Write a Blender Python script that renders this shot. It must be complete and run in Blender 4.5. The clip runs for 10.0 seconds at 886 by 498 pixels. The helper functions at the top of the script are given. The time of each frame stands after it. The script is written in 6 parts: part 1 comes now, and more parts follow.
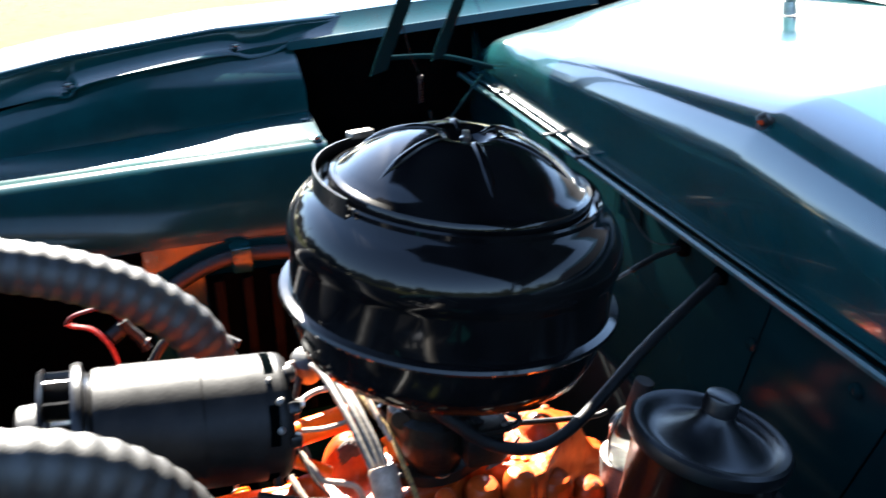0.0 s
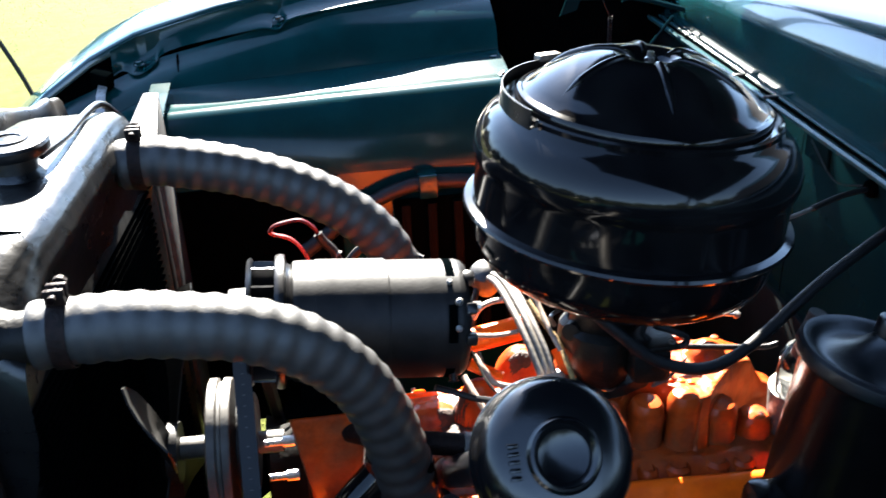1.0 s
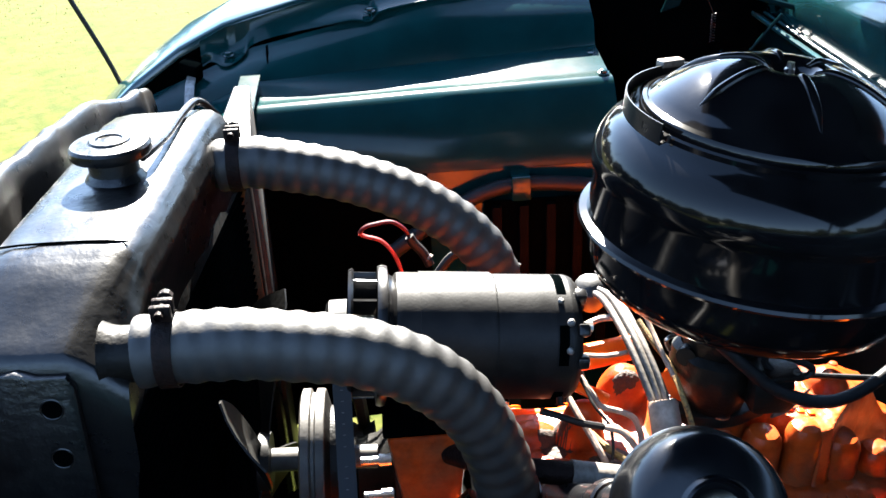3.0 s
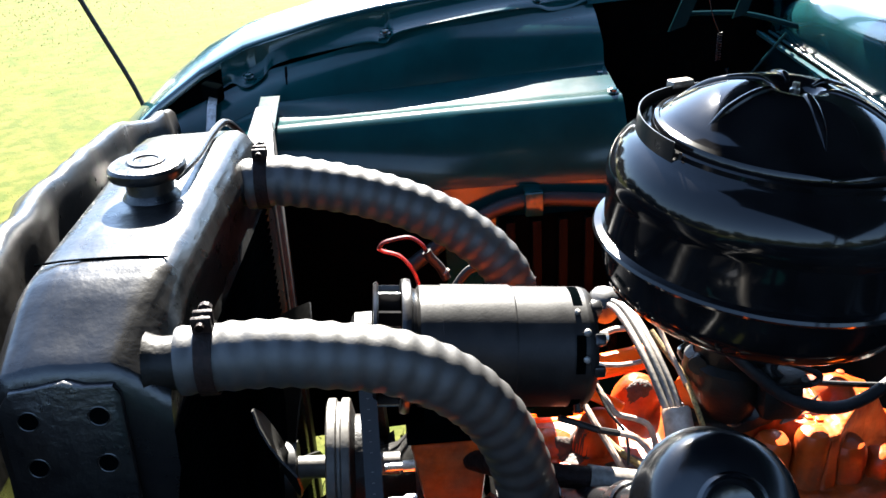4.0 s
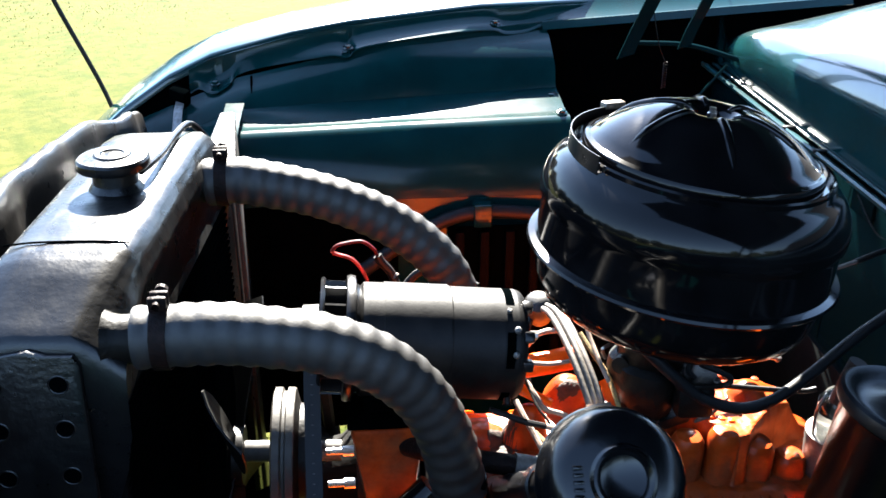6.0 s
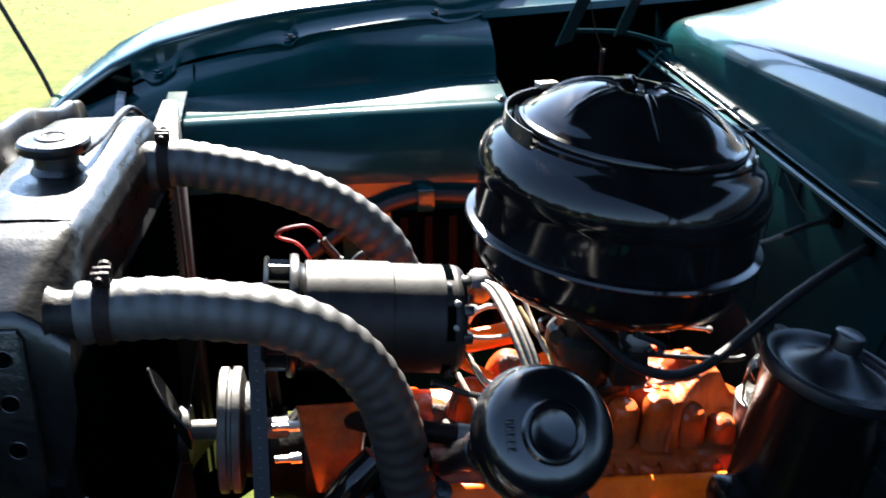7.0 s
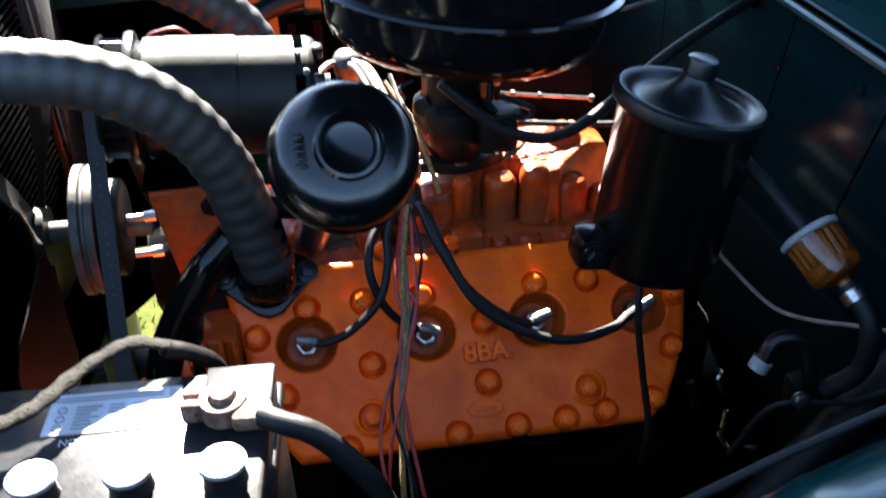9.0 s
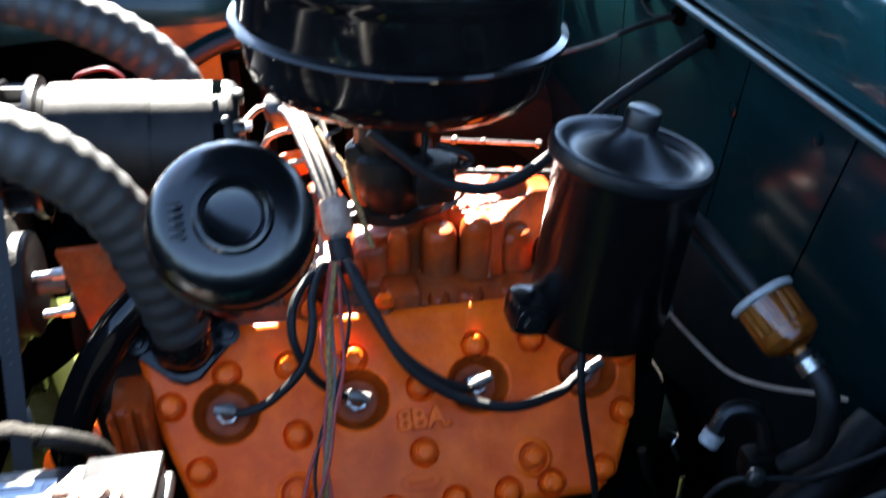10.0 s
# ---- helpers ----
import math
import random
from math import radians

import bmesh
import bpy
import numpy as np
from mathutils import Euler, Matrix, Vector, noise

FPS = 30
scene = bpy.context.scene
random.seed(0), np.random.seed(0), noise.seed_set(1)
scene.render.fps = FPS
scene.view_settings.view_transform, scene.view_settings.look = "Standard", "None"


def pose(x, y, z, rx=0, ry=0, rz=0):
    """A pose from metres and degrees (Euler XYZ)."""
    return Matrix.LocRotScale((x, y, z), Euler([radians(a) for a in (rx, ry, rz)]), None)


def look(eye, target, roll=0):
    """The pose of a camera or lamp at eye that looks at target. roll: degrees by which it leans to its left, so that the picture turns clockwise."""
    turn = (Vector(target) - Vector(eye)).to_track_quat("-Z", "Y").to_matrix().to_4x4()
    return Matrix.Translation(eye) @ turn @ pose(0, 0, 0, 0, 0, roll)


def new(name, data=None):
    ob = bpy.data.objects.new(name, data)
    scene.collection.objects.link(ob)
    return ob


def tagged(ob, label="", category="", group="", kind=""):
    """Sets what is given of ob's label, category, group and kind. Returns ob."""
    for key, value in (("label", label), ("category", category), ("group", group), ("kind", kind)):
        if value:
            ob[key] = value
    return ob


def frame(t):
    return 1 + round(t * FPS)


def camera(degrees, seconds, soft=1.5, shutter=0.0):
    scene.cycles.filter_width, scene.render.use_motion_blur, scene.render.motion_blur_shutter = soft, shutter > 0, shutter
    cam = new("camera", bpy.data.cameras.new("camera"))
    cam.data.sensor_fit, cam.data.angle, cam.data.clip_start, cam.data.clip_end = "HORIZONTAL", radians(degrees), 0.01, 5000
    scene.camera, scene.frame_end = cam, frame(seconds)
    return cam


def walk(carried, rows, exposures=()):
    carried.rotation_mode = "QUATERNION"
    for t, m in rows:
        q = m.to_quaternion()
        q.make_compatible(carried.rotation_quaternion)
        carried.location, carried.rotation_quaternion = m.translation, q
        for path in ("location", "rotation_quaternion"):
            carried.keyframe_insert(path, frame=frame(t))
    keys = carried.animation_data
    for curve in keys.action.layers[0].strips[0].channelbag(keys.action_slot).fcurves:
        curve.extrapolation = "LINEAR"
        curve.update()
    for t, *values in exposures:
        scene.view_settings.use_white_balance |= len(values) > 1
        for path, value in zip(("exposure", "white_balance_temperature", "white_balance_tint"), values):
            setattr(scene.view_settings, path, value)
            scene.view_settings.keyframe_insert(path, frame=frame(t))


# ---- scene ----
cam = camera(49.1, 10.0, shutter=0.5)
PATH = [
    (0.0, (-0.2897, -0.7944, 1.4392), (-0.0024, 0.0641, 1.0145), -0.77),
    (0.5, (-0.2841, -0.8423, 1.4386), (-0.1083, 0.042, 1.0063), -1.69),
    (1.0, (-0.3073, -0.8597, 1.4173), (-0.2022, 0.0252, 0.9636), -2.72),
    (1.5, (-0.3195, -0.7747, 1.4065), (-0.2257, 0.112, 0.9538), -4.06),
    (2.0, (-0.3205, -0.7404, 1.3969), (-0.241, 0.1412, 0.9316), -3.71),
    (2.5, (-0.351, -0.7684, 1.4143), (-0.2931, 0.1108, 0.9414), -2.66),
    (3.0, (-0.3516, -0.7955, 1.4232), (-0.306, 0.0879, 0.9568), -2.74),
    (4.5, (-0.3748, -0.8386, 1.4449), (-0.3322, 0.0548, 0.9976), -3.28),
    (5.0, (-0.3724, -0.8418, 1.4437), (-0.3141, 0.0518, 0.9987), -2.41),
    (6.5, (-0.3434, -0.9372, 1.4581), (-0.2565, -0.0386, 1.0281), 0.96),
    (7.0, (-0.3424, -0.9449, 1.4458), (-0.215, -0.0537, 1.0104), 0.44),
    (7.5, (-0.3051, -0.9717, 1.415), (-0.1402, -0.0964, 0.9606), -0.2),
    (8.0, (-0.2708, -0.9806, 1.3905), (-0.0859, -0.1189, 0.9179), -3.69),
    (8.5, (-0.234, -0.9773, 1.3561), (-0.096, -0.1203, 0.8596), -7.42),
    (9.0, (-0.2168, -0.9732, 1.3191), (-0.0817, -0.1478, 0.771), -2.76),
    (9.5, (-0.1902, -0.9549, 1.3007), (-0.0557, -0.1437, 0.7317), -2.23),
    (10.0, (-0.152, -0.9068, 1.3048), (0.0033, -0.0701, 0.7796), -2.26),
]
walk(cam, [(t, look(eye, target, roll)) for t, eye, target, roll in PATH],
     exposures=[(0.0, 4.42), (1.5, 4.38), (3.0, 4.27), (4.5, 4.18), (6.5, 4.12), (7.5, 4.12), (8.5, 4.28), (9.0, 4.46), (9.5, 4.78), (10.0, 5.0)])

# ---- world and sun ----
world = bpy.data.worlds.new("sky")
world.use_nodes = True
scene.world = world
SUN_DIR = Vector((0.02, 0.798, 0.602)).normalized()
wn = world.node_tree.nodes
sky = wn.new("ShaderNodeTexSky")
sky.sky_type = "NISHITA"
sky.sun_disc = False
sky.dust_density = 0.15
sky.ozone_density = 2.4
sky.sun_elevation = math.asin(SUN_DIR.z)
sky.sun_rotation = math.atan2(SUN_DIR.x, SUN_DIR.y)
wn["Background"].inputs["Strength"].default_value = 0.058
world.node_tree.links.new(sky.outputs["Color"], wn["Background"].inputs["Color"])
sun_data = bpy.data.lights.new("sun", "SUN")
sun_data.energy = 5.0
sun_data.angle = radians(0.5)
sun_data.color = (1.0, 0.95, 0.86)
sun = new("sun", sun_data)
sun.matrix_world = look(SUN_DIR * 20, (0, 0, 0))


# ---- materials ----
def material(name, color, rough=0.5, metal=0.0, color2=None, scale=40.0, mix_lo=0.4, mix_hi=0.62, bump=0.0, bump_scale=200.0,
             coat=0.0, dust=None, dust_amount=0.0, rough_var=0.1, specular=0.5):
    """Two scales of colour change, dust on the grain, roughness change and fine relief."""
    m = bpy.data.materials.new(name)
    m.use_nodes = True
    nt = m.node_tree
    n, link = nt.nodes, nt.links.new
    b = n["Principled BSDF"]
    b.inputs["Metallic"].default_value = metal
    b.inputs["Coat Weight"].default_value = coat
    b.inputs["Coat Roughness"].default_value = 0.04
    b.inputs["Specular IOR Level"].default_value = specular
    tc = n.new("ShaderNodeTexCoord")
    noise1 = n.new("ShaderNodeTexNoise")
    noise1.inputs["Scale"].default_value = scale
    noise1.inputs["Detail"].default_value = 6
    noise1.inputs["Roughness"].default_value = 0.62
    link(tc.outputs["Object"], noise1.inputs["Vector"])
    ramp = n.new("ShaderNodeMapRange")
    ramp.inputs["From Min"].default_value = mix_lo
    ramp.inputs["From Max"].default_value = mix_hi
    link(noise1.outputs["Fac"], ramp.inputs["Value"])
    mixc = n.new("ShaderNodeMix")
    mixc.data_type = "RGBA"
    mixc.inputs["A"].default_value = (*color, 1)
    mixc.inputs["B"].default_value = (*(color2 or [c * 0.72 for c in color]), 1)
    link(ramp.outputs["Result"], mixc.inputs["Factor"])
    out = mixc.outputs["Result"]
    if dust:
        noise3 = n.new("ShaderNodeTexNoise")
        noise3.inputs["Scale"].default_value = scale * 0.3
        noise3.inputs["Detail"].default_value = 8
        noise3.inputs["Roughness"].default_value = 0.7
        link(tc.outputs["Object"], noise3.inputs["Vector"])
        r3 = n.new("ShaderNodeMapRange")
        r3.inputs["From Min"].default_value = 0.46
        r3.inputs["From Max"].default_value = 0.72
        r3.inputs["To Max"].default_value = dust_amount
        link(noise3.outputs["Fac"], r3.inputs["Value"])
        mixd = n.new("ShaderNodeMix")
        mixd.data_type = "RGBA"
        mixd.inputs["B"].default_value = (*dust, 1)
        link(out, mixd.inputs["A"])
        link(r3.outputs["Result"], mixd.inputs["Factor"])
        out = mixd.outputs["Result"]
    link(out, b.inputs["Base Color"])
    rr = n.new("ShaderNodeMapRange")
    rr.inputs["To Min"].default_value = max(0.02, rough - rough_var)
    rr.inputs["To Max"].default_value = min(1.0, rough + rough_var)
    link(noise1.outputs["Fac"], rr.inputs["Value"])
    link(rr.outputs["Result"], b.inputs["Roughness"])
    if bump:
        noise2 = n.new("ShaderNodeTexNoise")
        noise2.inputs["Scale"].default_value = bump_scale
        noise2.inputs["Detail"].default_value = 4
        link(tc.outputs["Object"], noise2.inputs["Vector"])
        bp = n.new("ShaderNodeBump")
        bp.inputs["Strength"].default_value = bump
        bp.inputs["Distance"].default_value = 0.002
        link(noise2.outputs["Fac"], bp.inputs["Height"])
        link(bp.outputs["Normal"], b.inputs["Normal"])
    return m


TEAL = material("teal_enamel", (0.0030, 0.0255, 0.0275), 0.18, 0.0, (0.0020, 0.0165, 0.0180), 12, bump=0.03, bump_scale=40, coat=0.5, rough_var=0.04,
                dust=(0.008, 0.015, 0.0165), dust_amount=0.25, specular=0.42)
TEAL_IN = material("teal_apron_paint", (0.0018, 0.0205, 0.0215), 0.16, 0.0, (0.0013, 0.0142, 0.0150), 9, bump=0.06, bump_scale=35, coat=0.05,
                   dust=(0.005, 0.011, 0.0110), dust_amount=0.3, specular=0.17, rough_var=0.06)
# Body teal taken darker; shade at the firewall is in the colour.
TEAL_DARK = material("shaded_teal_paint", (0.0015, 0.0098, 0.0112), 0.17, 0.0, (0.0010, 0.0068, 0.0080), 8, bump=0.05, bump_scale=60,
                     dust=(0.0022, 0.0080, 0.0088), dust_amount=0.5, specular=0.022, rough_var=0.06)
GUTTER = material("dull_teal_gutter", (0.010, 0.046, 0.052), 0.35, 0.0, (0.006, 0.028, 0.032), 30, bump=0.1, specular=0.3)
BLACK_GLOSS = material("black_enamel", (0.0016, 0.0016, 0.0019), 0.10, 0.0, (0.003, 0.003, 0.0034), 20, bump=0.02, bump_scale=60, coat=0.0, rough_var=0.04, specular=0.19,
                       dust=(0.010, 0.009, 0.008), dust_amount=0.3)
BLACK_SATIN = material("black_satin_paint", (0.003, 0.003, 0.0036), 0.30, 0.0, (0.005, 0.0048, 0.0048), 30, bump=0.1, bump_scale=150, specular=0.26,
                       dust=(0.014, 0.013, 0.012), dust_amount=0.35)
BREATHER = material("satin_breather_enamel", (0.0012, 0.0013, 0.0016), 0.20, 0.0, (0.002, 0.002, 0.0024), 40, bump=0.05, bump_scale=120, specular=0.34,
                    dust=(0.004, 0.004, 0.004), dust_amount=0.25, rough_var=0.05)
BLACK_WORN = material("worn_black_radiator_paint", (0.0022, 0.0022, 0.0025), 0.29, 0.0, (0.0042, 0.0040, 0.0040), 40, 0.45, 0.7, bump=0.2, bump_scale=150, specular=0.36,
                      dust=(0.009, 0.0088, 0.0085), dust_amount=0.35, rough_var=0.08)
CANISTER = material("oil_filter_enamel", (0.0014, 0.0014, 0.0016), 0.24, 0.0, (0.0022, 0.0021, 0.0022), 50, bump=0.06, bump_scale=200, specular=0.28,
                    dust=(0.004, 0.004, 0.004), dust_amount=0.25, rough_var=0.06)
LID_SATIN = material("satin_filter_enamel", (0.0016, 0.0018, 0.0024), 0.36, 0.0, (0.0026, 0.0027, 0.0032), 50, bump=0.1, bump_scale=260, specular=0.36,
                     dust=(0.006, 0.006, 0.0062), dust_amount=0.3)
SCUFFED = material("scuffed_support_paint", (0.004, 0.004, 0.0045), 0.5, 0.0, (0.030, 0.029, 0.028), 45, 0.50, 0.72, bump=0.5, bump_scale=70, specular=0.3,
                   dust=(0.02, 0.019, 0.018), dust_amount=0.5)
DUSTY = material("dusty_black_sheet", (0.0045, 0.0042, 0.004), 0.30, 0.0, (0.010, 0.0092, 0.0085), 30, bump=0.15, bump_scale=80, specular=0.28,
                 dust=(0.02, 0.018, 0.016), dust_amount=0.4)
CARB = material("fuel_stained_carburetor_metal", (0.0050, 0.0044, 0.0038), 0.45, 0.1, (0.0022, 0.0019, 0.0016), 50, bump=0.4, bump_scale=160, specular=0.2,
                dust=(0.011, 0.0075, 0.0045), dust_amount=0.5)
GREASY = material("greasy_black_iron", (0.0018, 0.0017, 0.0015), 0.5, 0.0, (0.004, 0.0033, 0.0026), 35, bump=0.5, bump_scale=140, specular=0.12,
                  dust=(0.008, 0.0065, 0.005), dust_amount=0.5)
ORANGE = material("orange_engine_enamel", (0.90, 0.122, 0.005), 0.34, 0.0, (0.74, 0.080, 0.004), 26, bump=0.22, bump_scale=170, coat=0.0, specular=0.15,
                  dust=(0.42, 0.046, 0.005), dust_amount=0.6, rough_var=0.12)
# Oily and darker orange: shade in the base, sun bleaching in the dust.
ORANGE_OILY_SHADE = material("oily_shaded_orange_casting", (0.36, 0.046, 0.005), 0.32, 0.0, (0.15, 0.018, 0.003), 30, 0.36, 0.62, bump=0.28, bump_scale=150, specular=0.17,
                       dust=(0.34, 0.13, 0.055), dust_amount=0.45, rough_var=0.10)
RUBBER_GREY = material("dusty_grey_rubber", (0.0135, 0.0130, 0.0127), 0.55, 0.0, (0.0095, 0.0092, 0.0090), 120, bump=0.10, bump_scale=380, specular=0.42,
                       dust=(0.021, 0.0195, 0.018), dust_amount=0.35, rough_var=0.06)
RUBBER = material("black_rubber", (0.0034, 0.0034, 0.0040), 0.55, 0.0, (0.007, 0.0068, 0.0068), 90, bump=0.15, bump_scale=300, rough_var=0.12, specular=0.24)
ALLOY = material("dusty_generator_paint", (0.0042, 0.0041, 0.0041), 0.46, 0.0, (0.0066, 0.0063, 0.0060), 60, 0.42, 0.66, bump=0.07, bump_scale=360, specular=0.13,
                 dust=(0.024, 0.021, 0.020), dust_amount=0.35, rough_var=0.14)
STEEL = material("bare_steel", (0.45, 0.44, 0.42), 0.3, 1.0, (0.28, 0.26, 0.24), 120, bump=0.1, rough_var=0.12)
ZINC = material("dull_zinc", (0.20, 0.19, 0.175), 0.5, 0.7, (0.11, 0.10, 0.09), 90, bump=0.2)
RUST = material("rusty_clamp_steel", (0.010, 0.0052, 0.0042), 0.55, 0.1, (0.0045, 0.0030, 0.0026), 160, bump=0.5, bump_scale=350, specular=0.08)
BELT = material("fan_belt_rubber", (0.003, 0.0045, 0.0065), 0.6, 0.0, (0.005, 0.006, 0.008), 80, bump=0.2, specular=0.25)
PULLEY = material("pale_pulley_steel", (0.060, 0.055, 0.048), 0.5, 0.0, (0.034, 0.031, 0.027), 50, bump=0.15, specular=0.3)
BLADE = material("dusty_fan_blade_paint", (0.0036, 0.0032, 0.0025), 0.5, 0.0, (0.002, 0.0018, 0.0014), 30, bump=0.15, specular=0.2)
# Recess shade and soot both put into this darker orange.
WELL = material("shade_and_soot_plug_recess", (0.42, 0.062, 0.004), 0.5, 0.0, (0.20, 0.028, 0.002), 50, 0.3, 0.7, bump=0.3, bump_scale=170, specular=0.25)
PLASTIC = material("black_battery_plastic", (0.009, 0.009, 0.010), 0.30, 0.0, (0.014, 0.0136, 0.0136), 40, bump=0.06, bump_scale=300, specular=0.13,
                   dust=(0.020, 0.019, 0.018), dust_amount=0.2)
WHITE = material("white_label", (0.42, 0.44, 0.48), 0.5, 0.0, (0.34, 0.36, 0.40), 30, specular=0.08)
CAP_GREY = material("pale_grey_cap_plastic", (0.26, 0.26, 0.255), 0.4, 0.0, (0.19, 0.19, 0.185), 60, bump=0.1, specular=0.2)
CORE = material("pitted_core_paint", (0.0006, 0.0007, 0.0008), 0.6, 0.0, (0.0012, 0.0012, 0.0012), 60, bump=0.9, bump_scale=45, specular=0.05,
                dust=(0.010, 0.010, 0.0105), dust_amount=0.18)
# Slat colour holds the dim, faintly orange shade below the apron.
SLAT = material("shaded_louvre_paint", (0.0035, 0.0028, 0.0022), 0.6, 0.0, (0.0018, 0.0015, 0.0013), 30, bump=0.15, specular=0.012)
# Firewall teal at about half strength, the deeper shade included.
TOE = material("dusty_shaded_toe_board_paint", (0.0022, 0.0040, 0.0045), 0.7, 0.0, (0.0012, 0.0024, 0.0028), 14, bump=0.2, bump_scale=70, specular=0.05,
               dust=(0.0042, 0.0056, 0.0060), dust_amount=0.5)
# Glossless near-black for black parts, and for deep shade painted into hollows.
SHADE_UNDERCOAT = material("shade_black_undercoat", (0.0003, 0.0006, 0.0007), 0.9, 0.0, (0.0006, 0.0009, 0.001), 20, bump=0.3, bump_scale=90, specular=0.0)
INK = material("faded_black_ink", (0.09, 0.09, 0.10), 0.5)
LEAD = material("oxidised_lead", (0.17, 0.115, 0.088), 0.65, 0.1, (0.085, 0.052, 0.038), 120, bump=0.6, bump_scale=260, specular=0.2)
RED = material("red_wire", (0.10, 0.004, 0.008), 0.45, 0.0, (0.06, 0.003, 0.005), 60, specular=0.3)
PINK = material("faded_red_wire", (0.36, 0.032, 0.026), 0.5, 0.0, (0.24, 0.020, 0.016), 90)
CLOTH = material("tan_cloth_wire", (0.27, 0.165, 0.045), 0.8, 0.0, (0.09, 0.052, 0.018), 320, bump=0.4, bump_scale=700)
PALE = material("pale_grey_conduit", (0.11, 0.095, 0.080), 0.55, 0.0, (0.06, 0.050, 0.041), 90, bump=0.2)
# Tan raised in albedo to look sunlit where the sun is blocked.
TAN = material("sunlit_tan_rubber", (0.30, 0.215, 0.16), 0.6, 0.0, (0.19, 0.13, 0.095), 80, bump=0.2)
PLATE = material("hammered_plate_paint", (0.0022, 0.0023, 0.0027), 0.30, 0.0, (0.0042, 0.0041, 0.0042), 60, bump=0.5, bump_scale=110, specular=0.34,
                 dust=(0.012, 0.0115, 0.011), dust_amount=0.35, rough_var=0.1)
BRAID = material("braided_ground_strap", (0.011, 0.0095, 0.007), 0.8, 0.0, (0.005, 0.004, 0.003), 220, bump=0.7, bump_scale=420, specular=0.1)
BROWN = material("brown_oily_grime", (0.022, 0.011, 0.006), 0.8, 0.0, (0.04, 0.02, 0.011), 180, bump=0.8, bump_scale=300)
AMBER = material("amber_filter_element", (0.30, 0.115, 0.022), 0.5, 0.0, (0.2, 0.07, 0.012), 90)


def glass_material(name, color, rough=0.05):
    m = bpy.data.materials.new(name)
    m.use_nodes = True
    b = m.node_tree.nodes["Principled BSDF"]
    b.inputs["Base Color"].default_value = (*color, 1)
    b.inputs["Roughness"].default_value = rough
    b.inputs["Transmission Weight"].default_value = 1.0
    b.inputs["IOR"].default_value = 1.45
    return m


GLASS = glass_material("clear_glass", (0.9, 0.95, 0.93))
AMBER_GLASS = glass_material("amber_clear_plastic", (0.95, 0.62, 0.25), 0.12)


GROUND = material("short_lawn", (0.026, 0.034, 0.005), 0.9, 0.0, (0.056, 0.053, 0.013), 14.0, 0.38, 0.62, bump=1.0, bump_scale=90,
                  dust=(0.022, 0.034, 0.004), dust_amount=0.8, specular=0.03)
LEAF = material("tree_leaves", (0.03, 0.042, 0.012), 0.7, 0.0, (0.015, 0.024, 0.006), 0.5, 0.36, 0.64)
GRASS = material("grass_blades", (0.026, 0.034, 0.005), 0.8, 0.0, (0.054, 0.050, 0.013), 9.0, 0.38, 0.62, specular=0.03)


# ---- building helpers ----
WORLD_AT = {}


def lerp(a, b, t):
    return a + (b - a) * t


def thing(name, at, label, category, group="", kind="", m=None):
    ob = new(name)
    ob.empty_display_size = 0.05
    ob.matrix_basis = m if m is not None else Matrix.Translation(at)
    WORLD_AT[ob.name] = ob.matrix_basis.copy()
    return tagged(ob, label, category, group, kind)


def finish(bm, smooth=35.0):
    bmesh.ops.recalc_face_normals(bm, faces=bm.faces)
    ang = radians(smooth)
    for f in bm.faces:
        f.smooth = True
    for e in bm.edges:
        if len(e.link_faces) == 2 and e.calc_face_angle(0.0) > ang:
            e.smooth = False


def part(name, bm, mat, parent=None, label="", smooth=35.0, category="", kind="", group=""):
    """Links a bmesh given in world coordinates as one mesh object, under a thing or a part."""
    finish(bm, smooth)
    lo = Vector([min(v.co[i] for v in bm.verts) for i in range(3)])
    hi = Vector([max(v.co[i] for v in bm.verts) for i in range(3)])
    mid = (lo + hi) / 2
    if parent is None:
        mid.z = lo.z
    for v in bm.verts:
        v.co -= mid
    me = bpy.data.meshes.new(name)
    bm.to_mesh(me)
    bm.free()
    me.materials.append(mat)
    ob = new(name, me)
    ob.location = mid
    WORLD_AT[ob.name] = Matrix.Translation(mid)
    if parent is not None:
        ob.parent = parent
        ob.matrix_parent_inverse = WORLD_AT[parent.name].inverted()
    return tagged(ob, label, category, group, kind)


def piece(name, me, m, parent, label=""):
    """One more object on a shared mesh, at the world pose m."""
    ob = new(name, me)
    ob.parent = parent
    ob.matrix_parent_inverse = WORLD_AT[parent.name].inverted()
    ob.matrix_basis = m
    WORLD_AT[ob.name] = m.copy()
    return tagged(ob, label)


def mesh_of(name, bm, mat, smooth=35.0):
    finish(bm, smooth)
    me = bpy.data.meshes.new(name)
    bm.to_mesh(me)
    bm.free()
    me.materials.append(mat)
    return me


def frame_from(origin, zdir, xhint=(1, 0, 0)):
    z = Vector(zdir).normalized()
    x = Vector(xhint)
    x = (x - z * x.dot(z)).normalized()
    y = z.cross(x)
    m = Matrix((x, y, z)).transposed().to_4x4()
    return Matrix.Translation(origin) @ m


